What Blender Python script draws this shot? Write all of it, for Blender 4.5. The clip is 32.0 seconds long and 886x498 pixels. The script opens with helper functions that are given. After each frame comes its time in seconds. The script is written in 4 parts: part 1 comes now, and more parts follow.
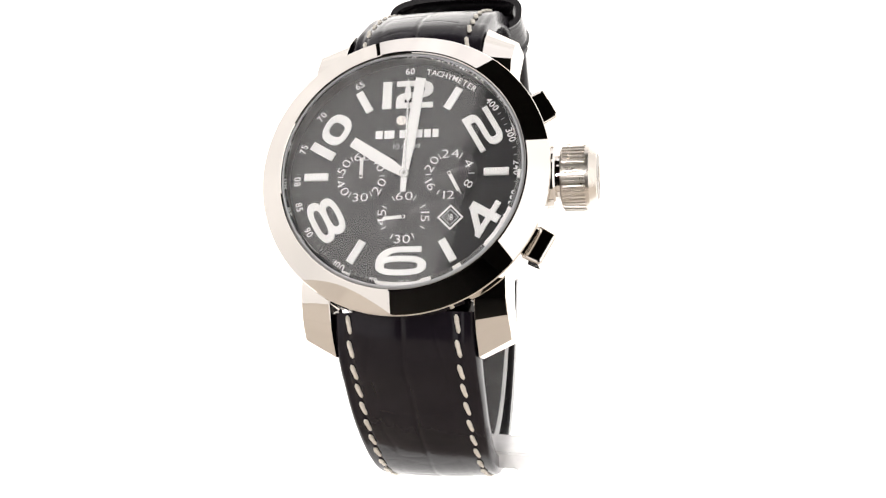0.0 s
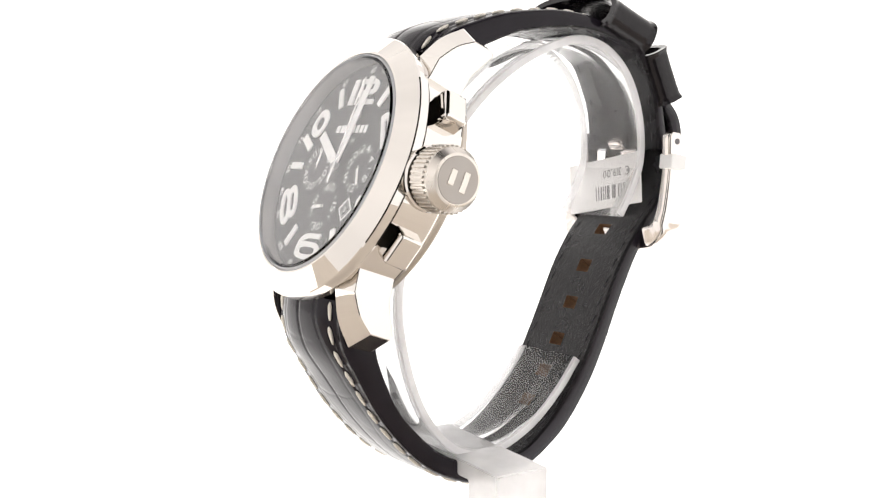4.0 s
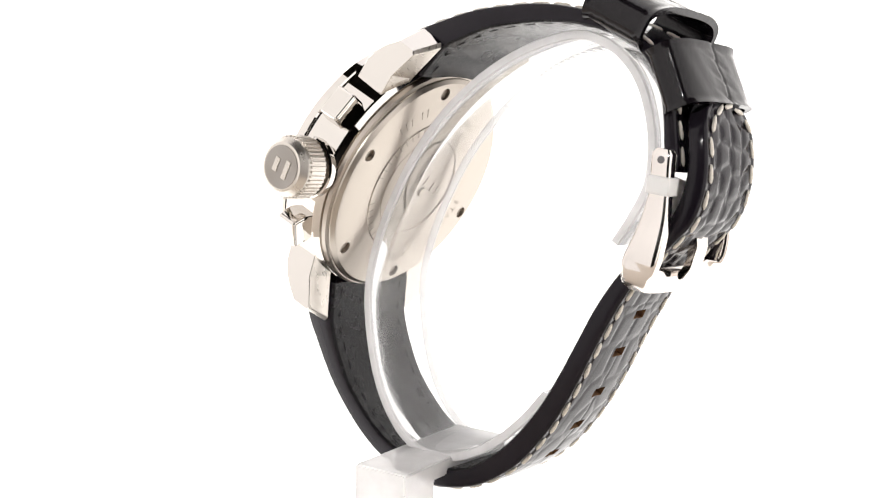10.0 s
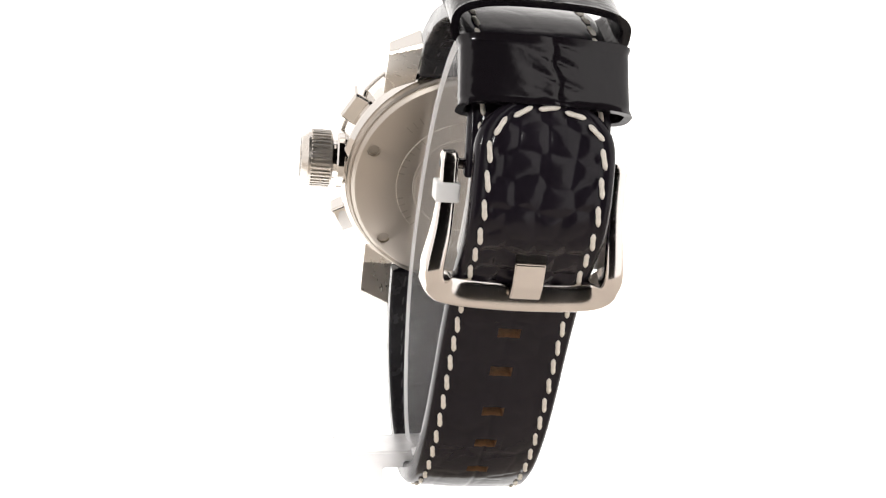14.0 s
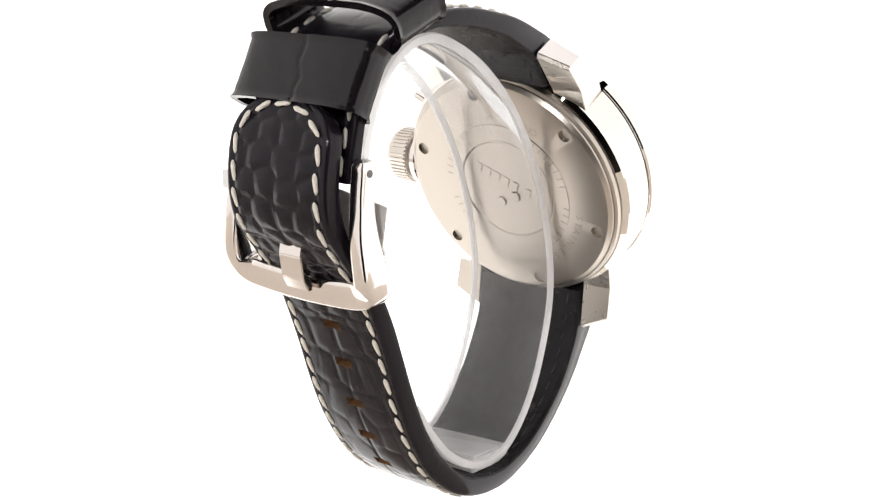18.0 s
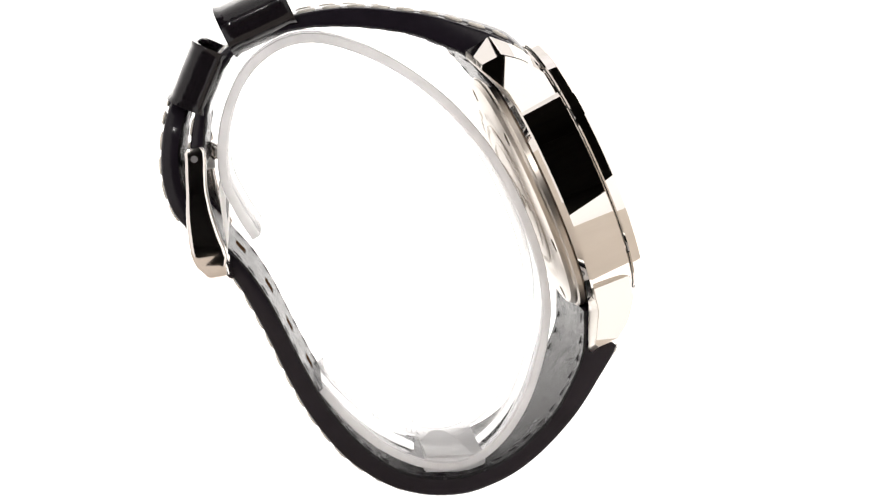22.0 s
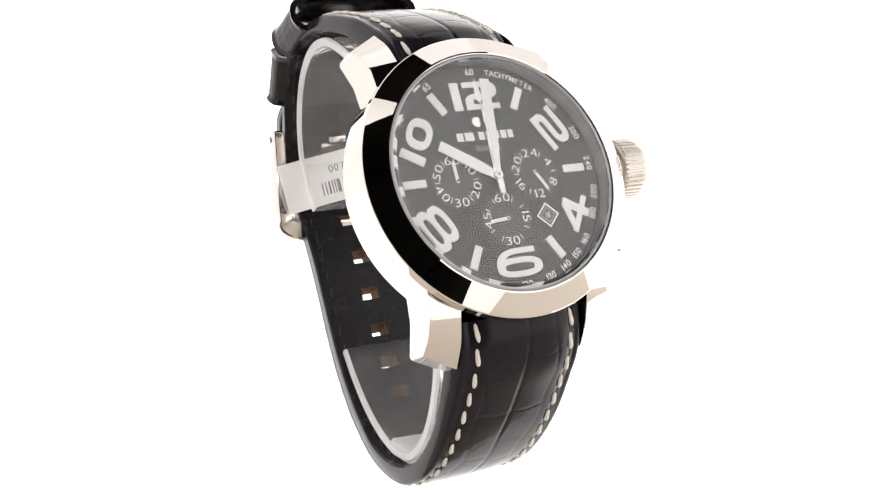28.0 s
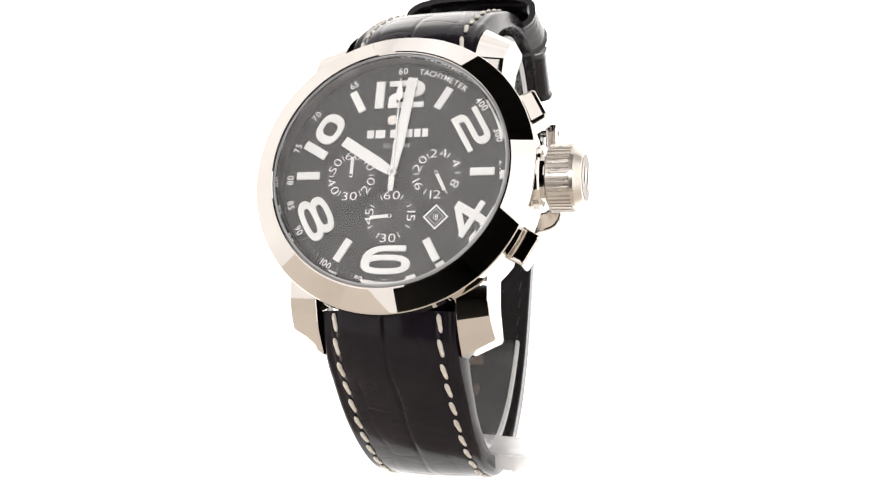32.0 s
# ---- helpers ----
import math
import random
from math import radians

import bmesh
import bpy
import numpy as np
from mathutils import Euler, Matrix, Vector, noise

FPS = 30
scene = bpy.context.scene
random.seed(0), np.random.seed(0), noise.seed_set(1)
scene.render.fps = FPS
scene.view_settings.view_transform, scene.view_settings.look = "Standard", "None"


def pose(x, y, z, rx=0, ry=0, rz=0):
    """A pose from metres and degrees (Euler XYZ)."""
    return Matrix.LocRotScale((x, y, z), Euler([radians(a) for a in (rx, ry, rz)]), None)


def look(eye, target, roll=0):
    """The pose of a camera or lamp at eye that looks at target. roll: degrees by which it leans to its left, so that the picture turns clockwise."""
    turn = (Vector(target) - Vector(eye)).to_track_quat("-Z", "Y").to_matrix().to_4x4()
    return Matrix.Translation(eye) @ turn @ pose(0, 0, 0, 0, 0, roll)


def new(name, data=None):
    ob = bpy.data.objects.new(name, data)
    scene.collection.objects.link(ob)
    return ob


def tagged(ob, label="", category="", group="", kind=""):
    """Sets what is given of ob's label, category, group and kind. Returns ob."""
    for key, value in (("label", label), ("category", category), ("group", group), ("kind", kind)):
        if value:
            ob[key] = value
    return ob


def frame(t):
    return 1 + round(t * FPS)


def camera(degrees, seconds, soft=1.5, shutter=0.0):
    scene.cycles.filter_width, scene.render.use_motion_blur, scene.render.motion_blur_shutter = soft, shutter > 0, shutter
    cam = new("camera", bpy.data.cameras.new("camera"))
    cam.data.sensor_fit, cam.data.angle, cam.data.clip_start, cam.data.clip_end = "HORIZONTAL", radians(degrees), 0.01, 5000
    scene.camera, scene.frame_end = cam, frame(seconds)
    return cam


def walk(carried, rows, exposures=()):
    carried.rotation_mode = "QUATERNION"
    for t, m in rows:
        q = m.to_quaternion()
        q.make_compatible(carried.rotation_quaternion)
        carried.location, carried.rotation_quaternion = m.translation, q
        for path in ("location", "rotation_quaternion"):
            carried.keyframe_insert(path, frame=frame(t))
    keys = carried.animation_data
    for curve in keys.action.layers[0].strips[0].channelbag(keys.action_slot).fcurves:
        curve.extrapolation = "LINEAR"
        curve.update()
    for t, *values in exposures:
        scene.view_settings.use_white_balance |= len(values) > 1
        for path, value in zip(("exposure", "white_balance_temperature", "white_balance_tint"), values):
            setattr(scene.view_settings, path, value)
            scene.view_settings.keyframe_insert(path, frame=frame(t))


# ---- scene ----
cam = camera(39.36, 32.0, soft=1.25)
EYE_Z = 0.07287
_f = Matrix.Rotation(radians(0.500), 3, "Z") @ Vector((0, math.cos(radians(8.31)), -math.sin(radians(8.31))))
CAM_POSE = look((0, -0.21, EYE_Z), Vector((0, -0.21, EYE_Z)) + _f, 0.867)
walk(cam, [(0.0, CAM_POSE), (32.0, CAM_POSE)])

# watch axes in the world at 0 s: x to 3 o'clock, y to 12 o'clock, z out of the dial
AXES = Matrix(((0.98099, -0.18324, 0.06386), (0.0194, 0.42005, 0.90729), (-0.19308, -0.8888, 0.41563))).transposed()
AT = Vector((-0.007871, -0.019854, EYE_Z - 0.015979))
W = Matrix.Translation(AT) @ AXES.to_4x4()          # metres
WM = W @ Matrix.Diagonal((0.001, 0.001, 0.001, 1))  # from millimetres
TURN = -11.4230                                     # degrees a second

# ---------------------------------------------------------------- world and light
world = bpy.data.worlds.new("world")
scene.world = world
world.use_nodes = True
world.node_tree.nodes["Background"].inputs[0].default_value = (0.02, 0.02, 0.022, 1)
world.node_tree.nodes["Background"].inputs[1].default_value = 0.3
scene.view_settings.exposure = 0.0
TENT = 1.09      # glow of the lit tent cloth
SWEEP_GLOW = 1.6    # glow added to the white sweep so that it stays shadowless


# small video lamp over the camera, seen as a speck in the polished case
lamp = bpy.data.lights.new("video_lamp", "AREA")
lamp.shape, lamp.size, lamp.energy, lamp.color = "DISK", 0.006, 0.55, (1.0, 0.97, 0.955)
new("video_lamp", lamp).matrix_world = look((-0.13, -0.46, 0.225), (0, -0.02, 0.05))


# ---------------------------------------------------------------- materials
def mat(name, color=(0.5, 0.5, 0.5), rough=0.5, metal=0.0):
    m = bpy.data.materials.new(name)
    m.use_nodes = True
    b = m.node_tree.nodes["Principled BSDF"]
    b.inputs["Base Color"].default_value = (*color, 1)
    b.inputs["Roughness"].default_value = rough
    b.inputs["Metallic"].default_value = metal
    return m, m.node_tree, b


def add(nt, kind, **vals):
    n = nt.nodes.new(kind)
    for k, v in vals.items():
        n.inputs[k].default_value = v
    return n


def coords(nt, scale=(1, 1, 1)):
    tc = nt.nodes.new("ShaderNodeTexCoord")
    mp = add(nt, "ShaderNodeMapping", Scale=scale)
    nt.links.new(tc.outputs["Object"], mp.inputs["Vector"])
    return mp.outputs[0]


def noise_tex(nt, scale, detail=4.0, stretch=(1, 1, 1), rough=0.55):
    n = add(nt, "ShaderNodeTexNoise", Scale=scale, Detail=detail, Roughness=rough)
    nt.links.new(coords(nt, stretch), n.inputs["Vector"])
    return n.outputs["Fac"]


def ramp(nt, fac, lo, hi):
    mr = add(nt, "ShaderNodeMapRange")
    mr.inputs[3].default_value, mr.inputs[4].default_value = lo, hi
    nt.links.new(fac, mr.inputs[0])
    return mr.outputs[0]


def mix_color(nt, fac, a, b):
    m = nt.nodes.new("ShaderNodeMix")
    m.data_type = "RGBA"
    m.inputs[6].default_value, m.inputs[7].default_value = (*a, 1), (*b, 1)
    nt.links.new(fac, m.inputs[0])
    return m.outputs[2]


def bump(nt, b, fac, strength, dist):
    n = add(nt, "ShaderNodeBump", Strength=strength, Distance=dist)
    nt.links.new(fac, n.inputs["Height"])
    nt.links.new(n.outputs[0], b.inputs["Normal"])
    return n


def clear_plastic(name, glare_share, ior, rough, through_share=0.7):
    """Clear plastic, glossier towards the edges; a milky share imitates glare and inner light."""
    m = bpy.data.materials.new(name)
    m.use_nodes = True
    nt = m.node_tree
    nt.nodes.remove(nt.nodes["Principled BSDF"])
    clear = nt.nodes.new("ShaderNodeBsdfTransparent")
    glare = nt.nodes.new("ShaderNodeMixShader")
    glare.inputs[0].default_value = through_share
    nt.links.new(add(nt, "ShaderNodeBsdfDiffuse", Color=(0.97, 0.965, 0.97, 1)).outputs[0], glare.inputs[1])
    nt.links.new(add(nt, "ShaderNodeBsdfTranslucent", Color=(0.97, 0.965, 0.97, 1)).outputs[0], glare.inputs[2])
    gloss = add(nt, "ShaderNodeBsdfGlossy", Roughness=rough)
    body, skin = nt.nodes.new("ShaderNodeMixShader"), nt.nodes.new("ShaderNodeMixShader")
    nt.links.new(ramp(nt, noise_tex(nt, 140, 4), glare_share * 0.75, glare_share * 1.25), body.inputs[0])
    nt.links.new(clear.outputs[0], body.inputs[1])
    nt.links.new(glare.outputs[0], body.inputs[2])
    nt.links.new(add(nt, "ShaderNodeFresnel", IOR=ior).outputs[0], skin.inputs[0])
    nt.links.new(body.outputs[0], skin.inputs[1])
    nt.links.new(gloss.outputs[0], skin.inputs[2])
    nt.links.new(skin.outputs[0], nt.nodes["Material Output"].inputs["Surface"])
    return m


def make_materials():
    M = {}
    m, nt, b = mat("polished_steel", (0.745, 0.712, 0.672), 0.03, 1.0)
    f = noise_tex(nt, 900, 3)
    nt.links.new(ramp(nt, f, 0.008, 0.02), b.inputs["Roughness"])
    M["steel"] = m
    m, nt, b = mat("buckle_steel", (0.76, 0.715, 0.68), 0.14, 1.0)
    f = noise_tex(nt, 500, 4)
    nt.links.new(ramp(nt, f, 0.07, 0.14), b.inputs["Roughness"])
    M["buckle"] = m
    m, nt, b = mat("brushed_steel", (0.68, 0.635, 0.58), 0.28, 1.0)
    f = noise_tex(nt, 400, 6, (1, 14, 1))
    nt.links.new(ramp(nt, f, 0.22, 0.36), b.inputs["Roughness"])
    bump(nt, b, f, 0.12, 0.00005)
    M["brushed"] = m
    m, nt, b = mat("caseback_steel", (0.48, 0.435, 0.385), 0.30, 1.0)
    f = noise_tex(nt, 300, 6, (16, 1, 1))
    nt.links.new(ramp(nt, f, 0.24, 0.38), b.inputs["Roughness"])
    bump(nt, b, f, 0.1, 0.00005)
    M["caseback"] = m
    m, nt, b = mat("turned_steel", (0.36, 0.335, 0.31), 0.34, 1.0)
    b.inputs["Anisotropic"].default_value = 0.8
    tg = nt.nodes.new("ShaderNodeTangent")
    tg.direction_type, tg.axis = "RADIAL", "X"
    nt.links.new(tg.outputs[0], b.inputs["Tangent"])
    M["crown_cap"] = m
    m, nt, b = mat("inner_ring_steel", (0.55, 0.54, 0.54), 0.34, 1.0)
    M["inner"] = m
    m, nt, b = mat("ground_glass", (0.60, 0.61, 0.63), 0.35)
    M["seal"] = m
    m, nt, b = mat("engraved_steel", (0.40, 0.36, 0.315), 0.42, 1.0)
    M["engraved"] = m
    m, nt, b = mat("dark_recess", (0.10, 0.095, 0.09), 0.4, 1.0)
    M["recess"] = m
    # leather: black, glossy, fine grain over larger creases
    m, nt, b = mat("black_leather", (0.012, 0.011, 0.013), 0.34)
    f = noise_tex(nt, 1100, 5)
    g = noise_tex(nt, 160, 4)
    nt.links.new(mix_color(nt, g, (0.0078, 0.0062, 0.0092), (0.0165, 0.0133, 0.0190)), b.inputs["Base Color"])
    nt.links.new(ramp(nt, g, 0.10, 0.22), b.inputs["Roughness"])
    b.inputs["Specular IOR Level"].default_value = 0.2
    bump(nt, b, f, 0.2, 0.00008)
    M["leather"] = m
    m, nt, b = mat("keeper_leather", (0.0085, 0.0070, 0.0088), 0.22)
    g = noise_tex(nt, 220, 4, (1, 3, 1))
    nt.links.new(ramp(nt, g, 0.09, 0.19), b.inputs["Roughness"])
    bump(nt, b, g, 0.22, 0.0004)
    b.inputs["Specular IOR Level"].default_value = 0.3
    M["keeper"] = m
    m, nt, b = mat("lining_leather", (0.02, 0.02, 0.02), 0.2)
    f = noise_tex(nt, 1500, 5, rough=0.65)
    g = noise_tex(nt, 260, 4)
    nt.links.new(ramp(nt, g, 0.14, 0.36), b.inputs["Roughness"])
    nt.links.new(mix_color(nt, g, (0.004, 0.0036, 0.0044), (0.012, 0.0108, 0.0128)), b.inputs["Base Color"])
    b.inputs["Specular IOR Level"].default_value = 0.23
    bump(nt, b, f, 0.5, 0.0003)
    M["lining"] = m
    m, nt, b = mat("stitch_thread", (0.70, 0.63, 0.52), 0.8)
    f = noise_tex(nt, 2600, 3, (1, 1, 1))
    nt.links.new(mix_color(nt, f, (0.62, 0.57, 0.49), (0.90, 0.86, 0.79)), b.inputs["Base Color"])
    bump(nt, b, f, 0.6, 0.0001)
    M["thread"] = m
    m, nt, b = mat("black_thread", (0.016, 0.014, 0.016), 0.7)
    M["black_thread"] = m
    m, nt, b = mat("raw_leather_edge", (0.32, 0.16, 0.055), 0.75)
    f = noise_tex(nt, 1800, 4)
    nt.links.new(mix_color(nt, f, (0.05, 0.022, 0.008), (0.19, 0.09, 0.028)), b.inputs["Base Color"])
    M["raw"] = m
    m, nt, b = mat("dial_black", (0.005, 0.0046, 0.005), 0.42)
    f = noise_tex(nt, 2500, 3)
    nt.links.new(ramp(nt, f, 0.36, 0.5), b.inputs["Roughness"])
    M["dial"] = m
    # sub-dials: finely turned, so that they catch the light in cones
    m, nt, b = mat("turned_black", (0.075, 0.072, 0.074), 0.36, 1.0)
    b.inputs["Anisotropic"].default_value = 0.85
    tg = nt.nodes.new("ShaderNodeTangent")
    tg.direction_type, tg.axis = "RADIAL", "Z"
    nt.links.new(tg.outputs[0], b.inputs["Tangent"])
    M["turned"] = m
    m, nt, b = mat("white_print", (0.86, 0.855, 0.85), 0.5)
    M["print"] = m
    m, nt, b = mat("grey_print", (0.42, 0.42, 0.42), 0.5)
    M["grey_print"] = m
    m, nt, b = mat("lume_white", (0.80, 0.79, 0.765), 0.45)
    f = noise_tex(nt, 3000, 3)
    nt.links.new(mix_color(nt, f, (0.84, 0.83, 0.81), (0.90, 0.89, 0.87)), b.inputs["Base Color"])
    M["lume"] = m
    m, nt, b = mat("silver_hand", (0.82, 0.81, 0.80), 0.25, 0.6)
    M["hand"] = m
    m, nt, b = mat("crystal", (1, 1, 1), 0.0)
    b.inputs["Transmission Weight"].default_value = 1.0
    b.inputs["IOR"].default_value = 1.54
    M["crystal"] = m
    M["acrylic"] = clear_plastic("clear_acrylic", 0.125, 1.12, 0.03)
    # clear rim made white in colour, for the light piped to its edge
    M["lit_rim"] = clear_plastic("lit_rim_acrylic", 0.6, 1.05, 0.25, 0.45)
    M["foot"] = clear_plastic("foot_acrylic", 0.66, 1.12, 0.06, 0.4)
    m, nt, b = mat("white_paper", (0.9, 0.89, 0.88), 0.7)
    M["paper"] = m
    m, nt, b = mat("black_ink", (0.16, 0.155, 0.16), 0.6)
    M["ink"] = m
    m, nt, b = mat("clear_film", (0.86, 0.86, 0.85), 0.35)
    M["film"] = m
    # tent cloth whose glow stands for lamps behind it,
    # uneven by noise, strongest right
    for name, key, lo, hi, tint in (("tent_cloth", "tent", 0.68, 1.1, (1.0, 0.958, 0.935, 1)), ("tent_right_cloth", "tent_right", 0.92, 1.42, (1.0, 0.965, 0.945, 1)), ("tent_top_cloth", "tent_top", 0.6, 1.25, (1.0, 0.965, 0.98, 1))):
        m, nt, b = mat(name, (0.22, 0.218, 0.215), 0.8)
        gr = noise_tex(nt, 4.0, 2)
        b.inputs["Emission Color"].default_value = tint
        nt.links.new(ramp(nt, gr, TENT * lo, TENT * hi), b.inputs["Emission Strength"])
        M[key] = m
    # table top and backdrop: emission is added to wash out shadows
    m, nt, b = mat("glow_sweep", (0.35, 0.345, 0.34), 0.6)
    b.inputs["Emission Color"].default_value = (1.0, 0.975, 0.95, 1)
    b.inputs["Emission Strength"].default_value = SWEEP_GLOW
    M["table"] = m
    m, nt, b = mat("grey_apron", (0.4, 0.38, 0.35), 0.6)
    f = noise_tex(nt, 60, 4)
    nt.links.new(mix_color(nt, f, (0.74, 0.66, 0.57), (0.82, 0.74, 0.65)), b.inputs["Base Color"])
    M["apron"] = m
    m, nt, b = mat("dark_room", (0.03, 0.024, 0.018), 0.85)
    f = noise_tex(nt, 6, 4)
    nt.links.new(mix_color(nt, f, (0.05, 0.044, 0.038), (0.09, 0.078, 0.067)), b.inputs["Base Color"])
    M["room"] = m
    return M


MAT = make_materials()


# ---------------------------------------------------------------- mesh helpers
def link_mesh(name, bm, material, parent, smooth=35, label=""):
    bmesh.ops.recalc_face_normals(bm, faces=bm.faces[:])
    me = bpy.data.meshes.new(name)
    bm.to_mesh(me)
    bm.free()
    me.materials.append(material)
    if smooth:
        me.shade_smooth()
        me.set_sharp_from_angle(angle=radians(smooth))
    ob = new(name, me)
    ob.parent = parent
    return tagged(ob, label)


def part(name, bm, material, parent, label="", smooth=12):
    """A mesh in the watch's millimetres, under a thing or a part."""
    bm.transform(WM)
    return link_mesh(name, bm, material, parent, smooth, label)


def piece(name, mesh, m, parent):
    """An object on shared mesh data, at the watch pose m (metres)."""
    ob = new(name, mesh)
    ob.parent = parent
    ob.matrix_local = W @ m
    return ob


def rings(sections, closed=True, caps=True):
    """A skin over equal-length loops of points."""
    bm = bmesh.new()
    vs = [[bm.verts.new(p) for p in s] for s in sections]
    n = len(sections[0])
    for a, b in zip(vs, vs[1:]):
        for i in range(n if closed else n - 1):
            j = (i + 1) % n
            bm.faces.new((a[i], a[j], b[j], b[i]))
    if caps:
        bm.faces.new(vs[0][::-1])
        bm.faces.new(vs[-1])
    return bm


def revolve(profile, n=128, closed=True, centre=(0, 0, 0), axis="Z"):
    """A profile of (radius, height) turned about an axis."""
    bm = bmesh.new()
    cx, cy, cz = centre
    cols = []
    for k in range(n):
        a = 2 * math.pi * k / n
        c, s = math.cos(a), math.sin(a)
        col = []
        for r, h in profile:
            p = (cx + r * c, cy + r * s, cz + h) if axis == "Z" else (cx + h, cy + r * c, cz + r * s)
            col.append(bm.verts.new(p))
        cols.append(col)
    m = len(profile)
    for k in range(n):
        a, b = cols[k], cols[(k + 1) % n]
        for i in range(m if closed else m - 1):
            j = (i + 1) % m
            bm.faces.new((a[i], b[i], b[j], a[j]))
    bmesh.ops.remove_doubles(bm, verts=bm.verts[:], dist=1e-5)
    return bm


def disc(r, z0, z1, n=96, centre=(0, 0), edge=0.1):
    return revolve([(0.0, z0), (r - edge, z0), (r, z0 + edge), (r, z1 - edge), (r - edge, z1), (0.0, z1)], n, False, (*centre, 0))


def block(size, m=Matrix(), bevel=0.2, seg=2):
    bm = bmesh.new()
    bmesh.ops.create_cube(bm, size=1)
    bm.transform(Matrix.Diagonal((*size, 1)))
    if bevel:
        bmesh.ops.bevel(bm, geom=bm.edges[:], offset=bevel, segments=seg, affect="EDGES", profile=0.5)
    bm.transform(m)
    return bm


def slab(poly, z0, z1):
    """A flat outline in x, y made thick."""
    bm = bmesh.new()
    lo = [bm.verts.new((x, y, z0)) for x, y in poly]
    hi = [bm.verts.new((x, y, z1)) for x, y in poly]
    bm.faces.new(lo[::-1])
    bm.faces.new(hi)
    for i in range(len(poly)):
        j = (i + 1) % len(poly)
        bm.faces.new((lo[i], lo[j], hi[j], hi[i]))
    return bm


def join(*bms):
    out = bmesh.new()
    for b in bms:
        me = bpy.data.meshes.new("tmp")
        b.to_mesh(me)
        b.free()
        out.from_mesh(me)
        bpy.data.meshes.remove(me)
    return out


def spline(points, n):
    """n points evenly along a smooth curve through the given ones (any dimension)."""
    P = np.array(points, float)
    P = np.vstack([2 * P[0] - P[1], P, 2 * P[-1] - P[-2]])
    out = []
    for i in range(1, len(P) - 2):
        p0, p1, p2, p3 = P[i - 1:i + 3]
        for t in np.linspace(0, 1, 24, endpoint=False):
            out.append(0.5 * (2 * p1 + (p2 - p0) * t + (2 * p0 - 5 * p1 + 4 * p2 - p3) * t * t + (3 * p1 - p0 - 3 * p2 + p3) * t ** 3))
    out.append(P[-2])
    out = np.array(out)
    d = np.concatenate([[0], np.cumsum(np.linalg.norm(np.diff(out, axis=0), axis=1))])
    s = np.linspace(0, d[-1], n)
    return np.stack([np.interp(s, d, out[:, k]) for k in range(out.shape[1])], 1), s


# ---------------------------------------------------------------- the light tent
def quad_wall(name, m, size, material, label, category, thick=0.004):
    bm = block((size[0], size[1], thick), m, 0)
    ob = link_mesh(name, bm, material, None, 0)
    return tagged(ob, label, category, kind="structure")


def build_tent():
    x, top, back, front = 0.34, 0.42, 0.45, -0.235
    # table top and curved backdrop in one sweep
    tagged(link_mesh("apron", block((2 * x, 0.096, 0.006), pose(0, -0.0595, -0.0032), 0), MAT["apron"], None, 0), "plain white front edge of the table top", "table top", kind="structure")
    prof = [(-0.0115, -0.006), (-0.0115, 0.0)] + [(y, 0.0) for y in np.linspace(0.0, 0.30, 8)]
    r = 0.15
    for a in np.linspace(0, math.pi / 2, 14)[1:]:
        prof.append((0.30 + r * math.sin(a), r - r * math.cos(a)))
    prof.append((back, top))
    prof.append((back + 0.006, top))
    prof.append((back + 0.006, -0.006))
    bm = rings([[(-x, y, z) for y, z in prof], [(x, y, z) for y, z in prof]])
    tagged(link_mesh("backdrop", bm, MAT["table"], None, 60), "white sweep under and behind the watch, with added glow", "backdrop", kind="structure")
    low = -0.2
    high, right_top, w = 0.903, 0.42, 0.113
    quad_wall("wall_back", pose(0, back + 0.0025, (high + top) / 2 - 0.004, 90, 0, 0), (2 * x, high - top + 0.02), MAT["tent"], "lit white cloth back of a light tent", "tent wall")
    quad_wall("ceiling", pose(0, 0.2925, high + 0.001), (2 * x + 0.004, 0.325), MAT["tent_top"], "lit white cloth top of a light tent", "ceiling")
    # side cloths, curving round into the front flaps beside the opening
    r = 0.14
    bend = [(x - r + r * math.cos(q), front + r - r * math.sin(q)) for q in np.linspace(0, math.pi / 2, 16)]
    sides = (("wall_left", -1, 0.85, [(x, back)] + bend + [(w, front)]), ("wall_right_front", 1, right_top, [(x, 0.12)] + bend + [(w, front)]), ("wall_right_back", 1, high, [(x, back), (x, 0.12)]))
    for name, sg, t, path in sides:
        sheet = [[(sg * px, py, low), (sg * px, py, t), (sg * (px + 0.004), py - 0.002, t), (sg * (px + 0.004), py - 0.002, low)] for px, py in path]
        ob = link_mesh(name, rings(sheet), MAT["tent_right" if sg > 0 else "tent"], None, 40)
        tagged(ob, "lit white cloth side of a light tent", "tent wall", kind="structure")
    # the dark room round the tent
    for name, m, size in (("room_floor", pose(0, 0, -0.21), (6, 6)), ("room_ceiling", pose(0, 0, 2.4), (6, 6)),
                          ("room_wall_front", pose(0, -3, 1.1, 90, 0, 0), (6, 2.62)), ("room_wall_back", pose(0, 3, 1.1, 90, 0, 0), (6, 2.62)),
                          ("room_wall_left", pose(-3, 0, 1.1, 0, 90, 0), (2.62, 6)), ("room_wall_right", pose(3, 0, 1.1, 0, 90, 0), (2.62, 6))):
        quad_wall(name, m, size, MAT["room"], "dark unlit studio surface", "wall")


# ---------------------------------------------------------------- lettering
GLYPH = {}


